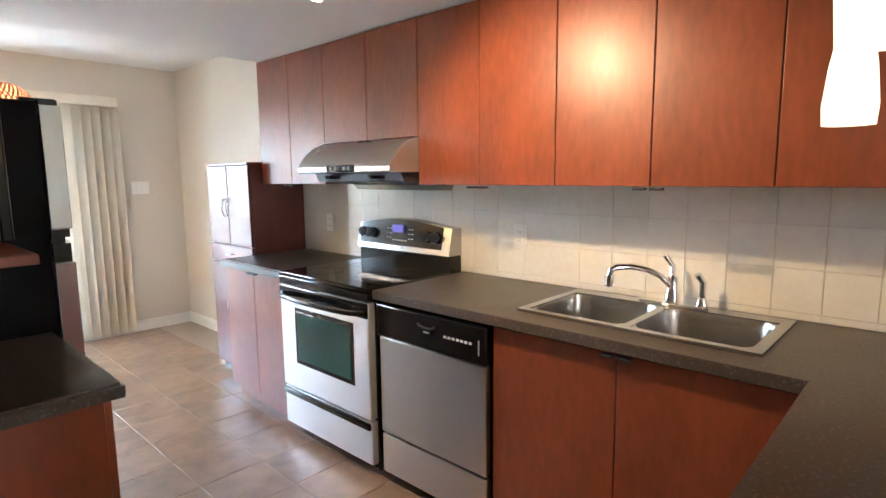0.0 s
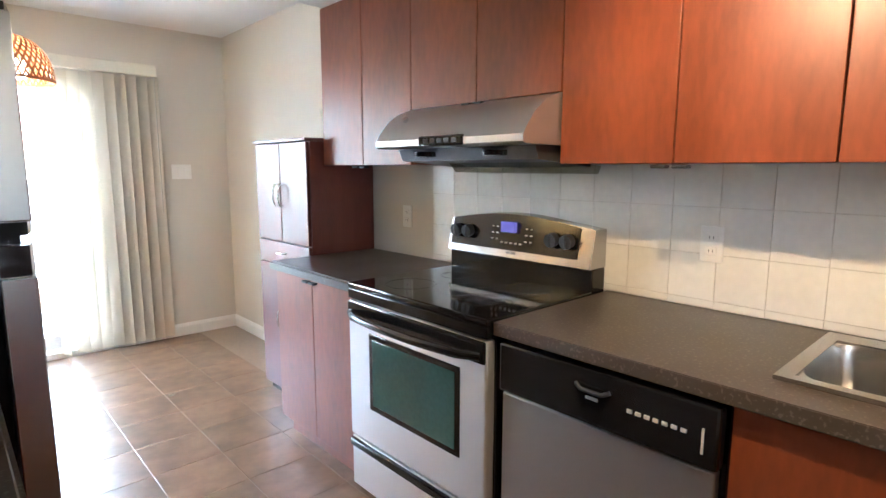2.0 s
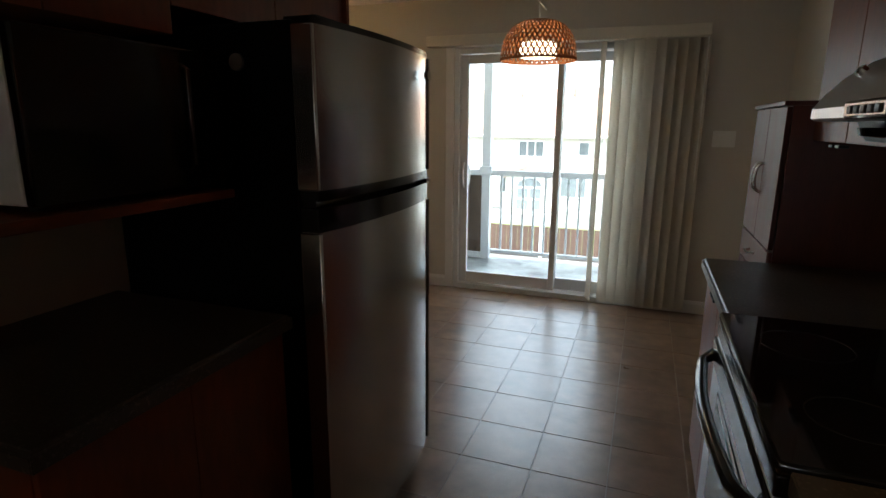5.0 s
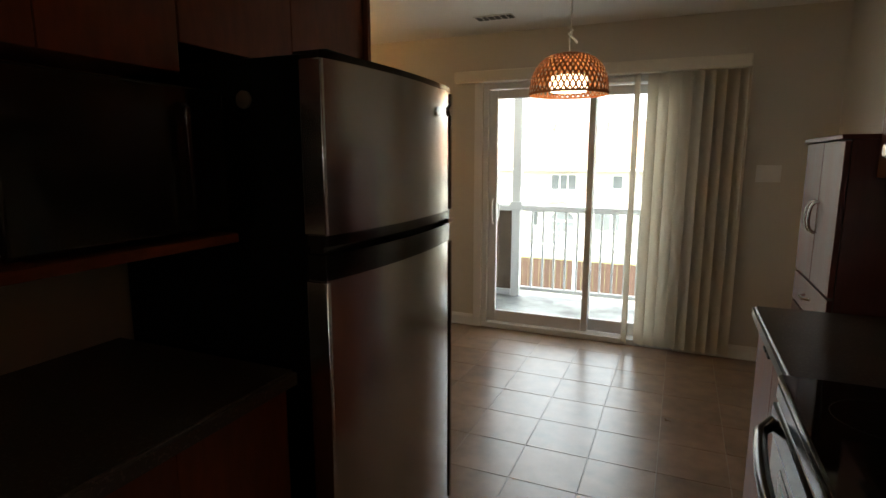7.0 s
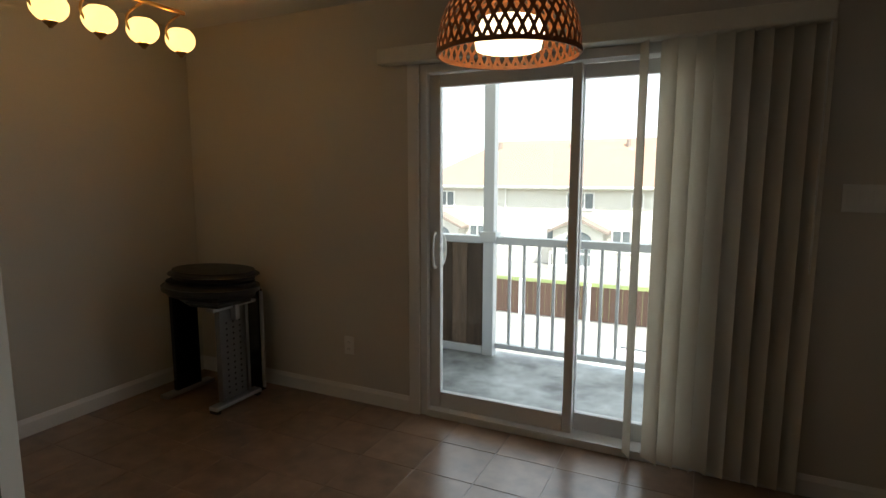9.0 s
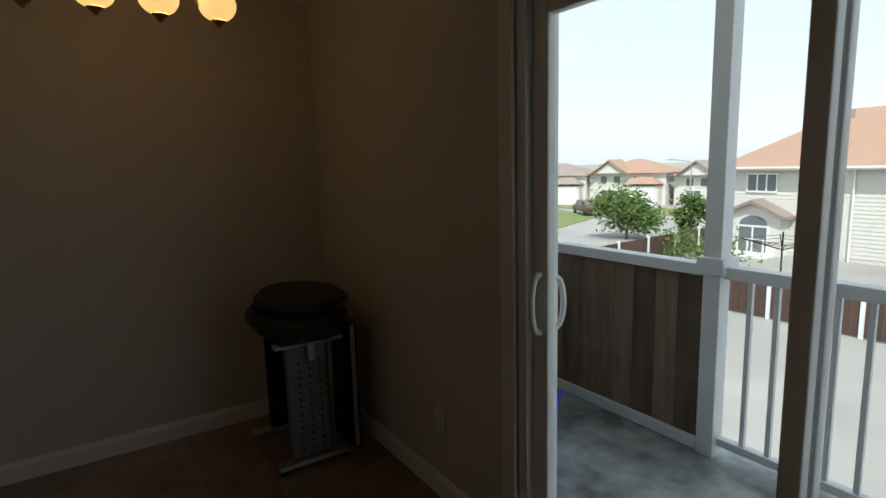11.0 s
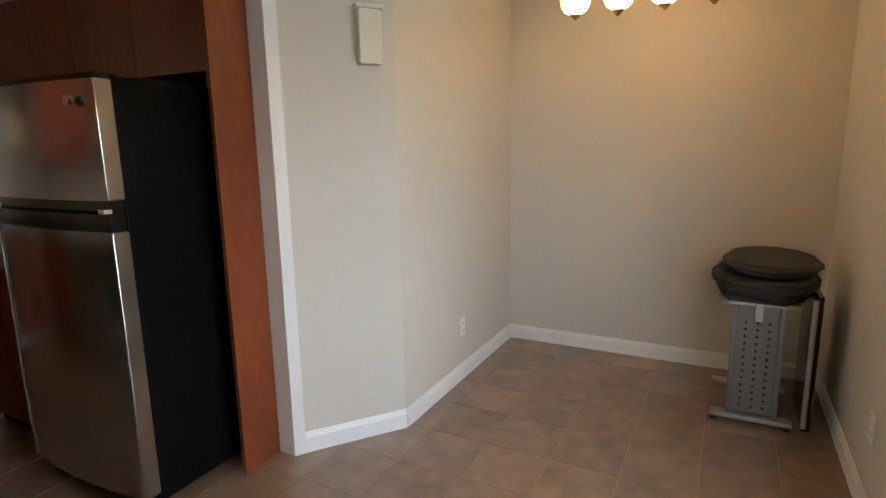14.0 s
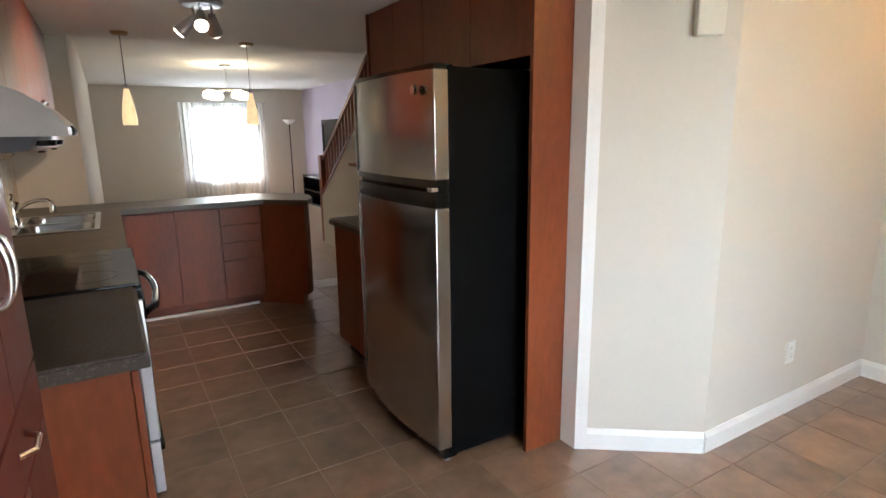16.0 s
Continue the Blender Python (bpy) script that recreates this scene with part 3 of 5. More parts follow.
for i in range(nb + 1):
    y = -0.004 - 0.752 * i / nb
    top = 1.143 + 0.030 * math.sin(math.pi * i / nb)
    row = [bm.verts.new(p) for p in ((-0.115, y, 1.0), (-0.085, y, top), (-0.012, y, top), (-0.012, y, 1.0))]
    if prev:
        for j in range(4):
            bm.faces.new((prev[j], row[j], row[(j + 1) % 4], prev[(j + 1) % 4]))
    else:
        bm.faces.new(row)
    prev = row
bm.faces.new(prev[::-1])
bmesh.ops.recalc_face_normals(bm, faces=bm.faces)
part("backguard", bm, STEEL_DARK, rng, "arched stainless backguard")
bm = bmesh.new()
prev = None
for i in range(nb + 1):
    y = -0.022 - 0.672 * i / nb
    top = 1.146 + 0.033 * math.sin(math.pi * i / nb)
    low, high = -0.1135, -0.119 + 0.028 * (top - 1.0) / 0.15
    row = [bm.verts.new(p) for p in ((low, y, 1.030), (high, y, top), (-0.02, y, top + 0.002), (-0.02, y, 1.10))]
    if prev:
        for j in range(4):
            bm.faces.new((prev[j], row[j], row[(j + 1) % 4], prev[(j + 1) % 4]))
    else:
        bm.faces.new(row)
    prev = row
bm.faces.new(prev[::-1])
bmesh.ops.recalc_face_normals(bm, faces=bm.faces)
panel = part("control_panel", bm, BLACK, rng, "black control panel")
for y in (-0.065, -0.135, -0.585, -0.655):
    k = part("knob", tube((-0.104, y, 1.097), (-0.134, y, 1.092), 0.027, sides=20), RUBBER, panel, "round black knob")
    part("pointer", bx(-0.140, -0.128, y - 0.004, y + 0.004, 1.07, 1.114, 0.002), RUBBER, k)
part("display", bx(-0.118, -0.10, -0.40, -0.325, 1.105, 1.148, 0.002), SCREEN, panel, "small lit violet display")
for k in range(12):
    y = (-0.27, -0.295, -0.45, -0.475)[k % 4]
    z = 1.072 + 0.026 * (k // 4)
    part("print_mark", bx(-0.1135 + 0.17 * (z - 1.05) * 0.9, -0.10, y - 0.0045, y + 0.0045, z - 0.0025, z + 0.0025), PRINT, panel)
for k in range(5):
    part("print_mark", bx(-0.1145, -0.10, -0.325 - 0.025 * k - 0.0045, -0.325 - 0.025 * k + 0.0045, 1.058, 1.063), PRINT, panel)
part("badge", bx(-0.119, -0.11, -0.395, -0.355, 1.016, 1.026, 0.001), CHROME, rng)
part("trim_band", bx(-0.665, -0.62, -0.758, -0.004, 0.855, 0.895, 0.004), BLACK, rng)
od = part("oven_door", bx(-0.665, -0.622, -0.756, -0.006, 0.285, 0.85, 0.008), SILVER, rng, "stainless oven door")
part("door_top", bx(-0.672, -0.66, -0.754, -0.008, 0.775, 0.848, 0.006), BLACK, od)
part("window_frame", bx(-0.668, -0.66, -0.645, -0.145, 0.43, 0.74, 0.0035), BLACK, od)
part("window", bx(-0.6705, -0.664, -0.622, -0.168, 0.452, 0.718, 0.003), OVEN_GLASS, od, "green-tinted oven window")
part("handle", bent([(-0.668, -0.735 + 0.71 * i / 10, 0.80) if i in (0, 10) else (-0.695 - 0.03 * math.sin(math.pi * i / 10), -0.735 + 0.71 * i / 10, 0.80)
                     for i in range(11)], 0.015), BLACK, od, "bowed black door handle")
dr = part("drawer", bx(-0.66, -0.622, -0.756, -0.006, 0.06, 0.275, 0.006), SILVER, rng, "stainless storage drawer")
part("drawer_grip", bx(-0.675, -0.655, -0.752, -0.01, 0.235, 0.27, 0.008), BLACK, dr)
for y in (-0.72, -0.04):
    part("foot", tube((-0.58, y, 0.0), (-0.58, y, 0.035), 0.015), RUBBER, rng)

# ---- range hood ----
hood = thing("range_hood", (-0.25, -0.38, 1.366), "curved stainless range hood below the short cabinet", "range hood")
prof = [(-0.02, 1.608), (-0.33, 1.608), (-0.40, 1.584), (-0.455, 1.546), (-0.495, 1.501), (-0.515, 1.471), (-0.515, 1.448), (-0.505, 1.442), (-0.02, 1.442)]
part("shell", prism(prof, -0.757, -0.003, "y"), HOOD_STEEL, hood)
part("grip_panel", bx(-0.521, -0.505, -0.50, -0.27, 1.445, 1.481, 0.006), BLACK, hood, "black switch panel")
for k in range(5):
    part("button", bx(-0.525, -0.517, -0.475 + 0.037 * k, -0.449 + 0.037 * k, 1.454, 1.471, 0.003), RUBBER, hood)
part("filter_housing", prism([(-0.44, 1.4755), (-0.40, 1.396), (-0.10, 1.371), (-0.04, 1.4755)], -0.73, -0.03, "y"), HOOD_UNDER, hood)
part("drip_tray", prism([(-0.30, 1.391), (-0.26, 1.351), (-0.08, 1.346), (-0.06, 1.376)], -0.75, -0.20, "y"), SMOKE, hood, "clear plastic drip tray")
for y in (-0.2, -0.56):
    part("hood_lamp", lathe([(0.05, 0.0), (0.045, -0.018), (0.0, -0.022)], (-0.42, y, 1.428)), BLACK, hood)
part("badge", tube((-0.452, -0.12, 1.549), (-0.462, -0.12, 1.558), 0.012), CHROME, hood)

# ---- dishwasher ----
dw = thing("dishwasher", (-0.32, -1.105, 0), "stainless dishwasher with a black control strip", "dishwasher")
part("body", bx(-0.60, -0.03, -1.427, -0.785, 0.02, 0.862), BLACK, dw)
fr = part("door", bx(-0.635, -0.602, -1.415, -0.797, 0.245, 0.70, 0.006), DISH_STEEL, dw, "brushed stainless front")
cp = part("control_panel", bx(-0.645, -0.602, -1.422, -0.790, 0.705, 0.855, 0.008), BLACK, dw, "black control panel")
part("grip", bent([(-0.648, -1.16, 0.81), (-0.655, -1.14, 0.80), (-0.655, -1.08, 0.80), (-0.648, -1.06, 0.81)], 0.006), RUBBER, cp)
for k in range(7):
    part("button", bx(-0.648, -0.643, -1.22 - 0.022 * k, -1.206 - 0.022 * k, 0.775, 0.785, 0.001), PRINT, cp)
part("badge", bx(-0.6475, -0.643, -1.125, -1.09, 0.775, 0.783), PRINT, cp)
part("kick_plate", bx(-0.632, -0.602, -1.415, -0.797, 0.045, 0.235, 0.006), DISH_STEEL, dw)
part("latch", bx(-0.648, -0.643, -1.39, -1.385, 0.74, 0.80), PRINT, cp)

# ---- sink ----
sink = thing("kitchen_sink", (-0.3, -1.9, 0.91), "stainless double bowl drop-in sink", "sink")
rim = merge([(-0.53, -0.50, -2.31, -1.48, 0.911, 0.921), (-0.135, -0.06, -2.31, -1.48, 0.911, 0.921), (-0.50, -0.135, -1.515, -1.48, 0.911, 0.921),
             (-0.50, -0.135, -2.31, -2.275, 0.911, 0.921), (-0.50, -0.135, -1.91, -1.88, 0.909, 0.919)])
part("rim", rim, STEEL_DARK, sink, "polished rim")
for y0, y1 in ((-1.88, -1.515), (-2.275, -1.91)):
    bm = bmesh.new()
    rings = []
    for inset, z in ((0, 0.917), (0.004, 0.90), (0.012, 0.78), (0.035, 0.745), (0.10, 0.74)):
        x0, x1, a, b, r = -0.50 + inset, -0.135 - inset, y0 + inset, y1 - inset, 0.07
        ring = []
        for cx, cy, st in ((x1 - r, b - r, 0), (x0 + r, b - r, 90), (x0 + r, a + r, 180), (x1 - r, a + r, 270)):
            for q in range(6):
                g = radians(st + 18 * q)
                ring.append(bm.verts.new((cx + r * math.cos(g), cy + r * math.sin(g), z)))
        rings.append(ring)
    for p, q in zip(rings, rings[1:]):
        for k in range(24):
            bm.faces.new((p[k], p[(k + 1) % 24], q[(k + 1) % 24], q[k]))
    bm.faces.new(rings[-1])
    # corners between the round bowl and the square rim
    for i, (cx, cy) in enumerate(((-0.135, y1), (-0.50, y1), (-0.50, y0), (-0.135, y0))):
        c = bm.verts.new((cx, cy, 0.917))
        for q in range(5):
            bm.faces.new((rings[0][i * 6 + q], rings[0][i * 6 + q + 1], c))
    bmesh.ops.recalc_face_normals(bm, faces=bm.faces)
    bowl = part("bowl", bm, STEEL_DARK, sink, "brushed steel bowl")
    part("drain", lathe([(0.045, 0.0), (0.042, 0.005), (0.03, 0.002), (0.0, 0.002)], (-0.31, (y0 + y1) / 2, 0.741)), CHROME, bowl)

tap = thing("faucet", (-0.095, -1.90, 0.921), "chrome single-lever faucet with an arched spout", "faucet")
part("base_plate", bx(-0.125, -0.067, -2.03, -1.78, 0.921, 0.932, 0.005), CHROME, tap)
part("body", lathe([(0.028, 0.0), (0.026, 0.03), (0.02, 0.05), (0.02, 0.10), (0.0, 0.105)], (-0.095, -1.90, 0.931)), CHROME, tap)
part("spout", bent([(-0.10, -1.90, 0.985), (-0.14, -1.87, 1.035), (-0.185, -1.835, 1.062), (-0.235, -1.795, 1.075), (-0.28, -1.76, 1.075), (-0.298, -1.745, 1.066), (-0.302, -1.742, 1.04)], 0.011), CHROME, tap)
part("nozzle", tube((-0.302, -1.742, 1.045), (-0.302, -1.742, 1.005), 0.017), CHROME, tap)
part("lever", bent([(-0.095, -1.90, 1.03), (-0.085, -1.895, 1.07), (-0.10, -1.87, 1.11)], 0.010), CHROME, tap)
spr = thing("side_sprayer", (-0.09, -2.02, 0.932), "chrome side sprayer beside the faucet", "sprayer")
part("base", lathe([(0.022, 0), (0.018, 0.02), (0.014, 0.03)], (-0.09, -2.01, 0.932)), CHROME, spr)
part("head", bent([(-0.09, -2.01, 0.955), (-0.09, -2.01, 1.02), (-0.105, -1.995, 1.05)], 0.013), CHROME, spr)


# ---- electrical plates ----
def plate(x, y, z, label="white duplex outlet on the wall"):
    p = thing("outlet", (x, y, z), label, "outlet", "wall outlets")
    part("plate", bx(x - 0.008, x - 0.001, y - 0.036, y + 0.036, z - 0.058, z + 0.058, 0.002), WHITE_PLASTIC, p)
    for dz in (-0.022, 0.022):
        s = part("socket", bx(x - 0.011, x - 0.006, y - 0.017, y + 0.017, z + dz - 0.014, z + dz + 0.014, 0.002), WHITE_PLASTIC, p)
        for dy in (-0.006, 0.006):
            part("slot", bx(x - 0.0115, x - 0.010, y + dy - 0.001, y + dy + 0.001, z + dz - 0.004, z + dz + 0.005), RUBBER, s)
    return p


plate(0, 0.43, 1.115)
one = plate(-0.009, -1.135, 1.125)
w1 = copy_thing(one, pose(-3.433, 0.9005, 0.335, 0, 0, -90))
w2 = copy_thing(one, pose(-2.95, NORTH, 0.36, 0, 0, 90))
sw = thing("light_switch", (-0.36, NORTH, 1.34), "white triple light switch plate", "light switch")
part("plate", bx(-0.45, -0.30, NORTH - 0.008, NORTH - 0.001, 1.28, 1.395, 0.003), WHITE_PLASTIC, sw)
for k in range(3):
    part("rocker", bx(-0.435 + 0.045 * k, -0.405 + 0.045 * k, NORTH - 0.012, NORTH - 0.007, 1.305, 1.37, 0.002), WHITE_PLASTIC, sw)
chime = thing("door_chime", (-2.6, 0.72, 1.85), "cream plastic door chime box on the slanted wall", "door chime")
cm = Matrix.Translation((-2.66, 0.8235, 1.91)) @ pose(0, 0, 0, 0, 0, 143.2)
bm = bx(-0.052, 0.052, -0.052, -0.001, -0.125, 0.105, 0.006)
bm.transform(cm)
part("cover", bm, CREAM, chime)
bm = bx(-0.064, 0.064, -0.06, -0.001, 0.105, 0.122, 0.004)
bm.transform(cm)
part("cap", bm, CREAM, chime)

# ---- fridge wall ----
single("fridge_end_panel", bx(-2.425, -2.09, 0.455, 0.476, 0.0, K_CEIL - 0.003, 0.001), CHERRY, "tall cherry laminate end panel beside the fridge", "panel")


def west_upper(y0, y1, z0, doors, depth, label):
    c = thing("upper_cabinet", (-2.3, (y0 + y1) / 2, z0), label, "cabinet", "upper cabinets over the fridge")
    xf = -2.438 + depth
    part("body", bx(-2.438, xf - 0.02, y0 + 0.001, y1 - 0.001, z0, K_CEIL - 0.004), CHERRY, c)
    w = (y1 - y0) / doors
    for k in range(doors):
        part("door", bx(xf - 0.019, xf, y0 + k * w + 0.002, y0 + (k + 1) * w - 0.002, z0 - 0.003, K_CEIL - 0.006, 0.0025), CHERRY, c)


west_upper(-0.44, 0.453, 1.735, 2, 0.33, "short cherry laminate cabinet above the fridge")
west_upper(-1.13, -0.442, 1.66, 2, 0.33, "short cherry laminate cabinet above the microwave shelf")
single("cabinet_end_panel", bx(-2.438, -2.10, -1.155, -1.132, 1.235, K_CEIL - 0.003, 0.001), CHERRY, "cherry laminate cabinet end panel", "panel")
single("microwave_shelf", bx(-2.438, -1.93, -1.13, -0.46, 1.232, 1.256, 0.003), CHERRY_FLAT, "cherry laminate shelf under the microwave", "shelf")
mw = thing("microwave", (-2.2, -0.72, 1.258), "white microwave with a dark front on the shelf", "microwave")
part("case", bx(-2.42, -1.975, -0.97, -0.47, 1.272, 1.60, 0.006), WHITE_PLASTIC, mw)
part("door", bx(-1.973, -1.945, -0.97, -0.47, 1.272, 1.60, 0.006), BLACK, mw, "dark microwave door")
part("handle", bent([(-1.945, -0.60, 1.56), (-1.92, -0.60, 1.55), (-1.92, -0.60, 1.33), (-1.945, -0.60, 1.31)], 0.008), BLACK, mw)
for r in range(3):
    for k in range(6):
        part("vent_slot", bx(-2.15 + 0.022 * k, -2.14 + 0.022 * k, -0.9725, -0.969, 1.38 + 0.055 * r, 1.42 + 0.055 * r), RUBBER, mw)
for yy in (-0.92, -0.52):
    part("foot", tube((-2.02, yy, 1.256), (-2.02, yy, 1.273), 0.012), RUBBER, mw)
    part("foot", tube((-2.38, yy, 1.256), (-2.38, yy, 1.273), 0.012), RUBBER, mw)
wc = thing("base_cabinet", (-2.1, -0.8, 0), "dark cherry base cabinet beside the fridge", "cabinet")
part("body", bx(-2.438, -1.83, -1.125, -0.45, 0.1, 0.868, 0.001), CHERRY, wc)
part("plinth", bx(-2.43, -1.88, -1.12, -0.455, 0.0, 0.1), BLACK, wc)
for y0, y1 in ((-1.123, -0.79), (-0.788, -0.452)):
    part("door", bx(-1.829, -1.811, y0, y1, 0.105, 0.862, 0.0025), CHERRY, wc)
bm = prism([(-2.438, -1.145), (-1.785, -1.145), (-1.785, -0.44), (-2.438, -0.44)], 0.87, 0.91)
bmesh.ops.bevel(bm, geom=[e for e in bm.edges if e.verts[0].co.z > 0.9 and e.verts[1].co.z > 0.9], offset=0.008, segments=3, affect="EDGES")
w = laid_top(bm, -2.11, -0.79, "dark speckled laminate worktop beside the fridge")
edge_band(w, -1.785, -1.7825, -1.143, -0.442, 0.872, 0.901)
edge_band(w, -2.43, -1.787, -1.1475, -1.145, 0.872, 0.901)

fridge = thing("refrigerator", (-2.05, 0.01, 0), "black refrigerator with bowed stainless doors and a top freezer", "refrigerator")
part("body", bx(-2.42, -1.76, -0.385, 0.395, 0.04, 1.684, 0.006), BLACK_TEXT, fridge, "textured black cabinet")
part("top_cap", bx(-1.80, -1.70, -0.36, 0.37, 1.684, 1.696, 0.004), BLACK, fridge)


def bowed(z0, z1):
    pts = [(-1.755, -0.385)]
    for i in range(13):
        u = i / 12
        pts.append((-1.702 + 0.035 * math.sin(math.pi * u) ** 0.8, -0.385 + 0.78 * u))
    pts.append((-1.755, 0.395))
    return prism(pts, z0, z1)


for z0, z1, nm, low, high in ((1.2535, 1.672, "freezer_door", 1.226, 1.253), (0.085, 1.1405, "fridge_door", 1.141, 1.205)):
    d = part(nm, bowed(z0, z1), STEEL, fridge, "bowed stainless door")
    part("door_edge_trim", bowed(low, high), BLACK, d, "black edge trim")
    for ys in (-0.393, 0.389):
        part("side_trim", bx(-1.757, -1.694, ys, ys + 0.014, z0 + 0.002, z1 - 0.002, 0.003), STEEL, d)
part("door_cap", bowed(1.6725, 1.689), BLACK, fridge)
part("gap_filler", bx(-1.80, -1.715, -0.375, 0.385, 1.206, 1.2255), BLACK, fridge)
part("hinge", bx(-1.714, -1.685, 0.35, 0.388, 1.2065, 1.2245, 0.002), CHROME, fridge)
part("badge", tube((-1.67, 0.30, 1.60), (-1.655, 0.30, 1.60), 0.018), CHROME, fridge)
part("kick_grille", bx(-1.80, -1.73, -0.37, 0.38, 0.02, 0.08, 0.004), BLACK, fridge)
for yy in (-0.34, 0.35):
    part("foot", tube((-1.76, yy, 0.0), (-1.76, yy, 0.04), 0.018), SATIN, fridge)
    part("foot", tube((-2.38, yy, 0.0), (-2.38, yy, 0.04), 0.018), SATIN, fridge)

fridge.matrix_basis = pose(-2.05, -0.018, 0)

single("fridge_magnet", tube((-1.93, -0.4132, 1.585), (-1.93, -0.421, 1.585), 0.022), SATIN, "small round grey magnet on the fridge side", "magnet")

# ---- ceiling lamps ----
dl = thing("pendant_lamp", (-1.54, 1.73, 2.42), "woven orange rattan dome pendant lamp, lit", "pendant lamp")
part("canopy", lathe([(0.0, 0.0), (0.06, -0.002), (0.055, -0.02), (0.02, -0.055), (0.0, -0.06)], (-1.54, 1.73, CEILING)), SATIN, dl)
cord = part("cord", bent([(-1.54, 1.73, 2.37), (-1.54, 1.73, 2.17), (-1.535, 1.735, 2.13), (-1.545, 1.725, 2.1), (-1.54, 1.73, 2.04)], 0.005, sides=8), WHITE_PLASTIC, dl, "white knotted cord")
part("knot", bent([(-1.56, 1.73, 2.17), (-1.53, 1.74, 2.15), (-1.55, 1.72, 2.13), (-1.50, 1.73, 2.08)], 0.006, sides=8), WHITE_PLASTIC, cord)


def dome(u):
    """Radius and height of the shade at u from rim (0) to crown (1)."""
    g = u * math.pi / 2
    return 0.21 * math.cos(g) ** 0.75 + 0.012, 1.80 + 0.225 * math.sin(g) ** 0.9


shade = part("shade", lathe([dome(u) for u in (0.72, 0.8, 0.88, 0.95)], (-1.54, 1.73, 0)), WICKER, dl, "woven rattan dome shade")
bm = bmesh.new()
S = 44
for way in (-1, 1):
    for k in range(S):
        prev = None
        for i in range(9):
            u = 0.75 * i / 8
            r, h = dome(u)
            r += 0.0015 * way
            g = 2 * math.pi * k / S + way * 0.9 * u
            hw = 0.0052 + 0.001 * (1 - u)
            ca, sa = math.cos(g), math.sin(g)
            row = [bm.verts.new((-1.54 + r * ca - s * sa * hw, 1.73 + r * sa + s * ca * hw, h)) for s in (-1, 1)]
            if prev:
                bm.faces.new((prev[0], prev[1], row[1], row[0]))
            prev = row
part("weave", bm, WICKER, shade, "crossing rattan strips")
part("rim_band", lathe([(0.223, 1.795), (0.225, 1.808), (0.217, 1.808), (0.216, 1.795), (0.223, 1.795)], (-1.54, 1.73, 0)), WICKER, shade)
part("bulb", lathe([(0.0, 1.905), (0.095, 1.9), (0.11, 1.86), (0.1, 1.815), (0.0, 1.805)], (-1.54, 1.73, 0)), BULB, dl, "lit inner glass bowl")

ch = thing("chandelier", (-3.52, 1.83, 2.42), "brass bar chandelier with four lit opal glass globes", "chandelier")
part("canopy", lathe([(0.0, 0), (0.07, 0), (0.06, -0.03), (0.0, -0.035)], (-3.52, 1.83, CEILING)), BRASS, ch)
part("stem", tube((-3.52, 1.83, 2.39), (-3.52, 1.83, 2.28), 0.01), BRASS, ch)
part("bar", tube((-3.52, 1.50, 2.28), (-3.52, 2.21, 2.28), 0.011), BRASS, ch)
for k in range(4):
    y = 1.53 + 0.216 * k
    arm = part("arm", bent([(-3.52, y, 2.28)] + [(-3.52, y - 0.085 * math.sin(math.pi * q / 8), 2.265 - 0.2 * q / 8) for q in range(9)] + [(-3.52, y, 2.052)], 0.006), BRASS, ch)
    part("finial", lathe([(0.0, 2.048), (0.008, 2.05), (0.012, 2.058), (0.022, 2.066), (0.03, 2.076), (0.0, 2.079)], (-3.52, y, 0)), BRASS, arm)
    part("globe", lathe([(0.074 * math.sin(radians(g)), 2.138 - 0.066 * math.cos(radians(g))) for g in range(24, 146, 11)], (-3.52, y, 0), sides=32), GLOBE, ch, "lit opal glass globe")

tr = thing("track_light", (-1.16, -1.25, K_CEIL), "brushed steel ceiling fixture with three warm spot heads", "ceiling light")
part("base", lathe([(0.0, 0), (0.115, 0), (0.115, -0.015), (0.10, -0.025), (0.0, -0.027)], (-1.16, -1.25, K_CEIL)), SATIN, tr)
for hx, hy, dx, dy in ((-1.12, -1.32, 0.6, -0.3), (-1.21, -1.24, -0.2, -0.6), (-1.14, -1.17, 0.1, 0.6)):
    tip = Vector((hx + dx * 0.12, hy + dy * 0.12, K_CEIL - 0.155))
    top = Vector((hx - dx * 0.02, hy - dy * 0.02, K_CEIL - 0.075))
    stem = part("stem", tube((hx, hy, K_CEIL - 0.025), top, 0.006), SATIN, tr)
    part("spot_head", tube(top, tip, 0.02, r2=0.04, sides=20), SATIN, tr, "conical steel spot head")
    part("bulb", tube(tip, tip + (tip - top) * 0.06, 0.033, sides=20), BULB, tr, "lit spot bulb")


def pendant(x, y):
    p = thing("glass_pendant", (x, y, K_CEIL), "slim amber glass pendant lamp on a thin cord, lit", "pendant lamp", "pendants over the peninsula")
    part("canopy", lathe([(0.0, 0), (0.06, 0), (0.05, -0.02), (0.0, -0.024)], (x, y, K_CEIL)), BRASS, p)
    part("cord", tube((x, y, K_CEIL - 0.02), (x, y, 1.80), 0.003, sides=6), BLACK, p)
    part("cap", lathe([(0.0, 1.81), (0.014, 1.805), (0.018, 1.77)], (x, y, 0)), SATIN, p)
    part("shade", lathe([(0.018, 1.775), (0.028, 1.72), (0.042, 1.64), (0.050, 1.56), (0.047, 1.52), (0.035, 1.522)], (x, y, 0), sides=20), AMBER, p, "lit amber glass shade")


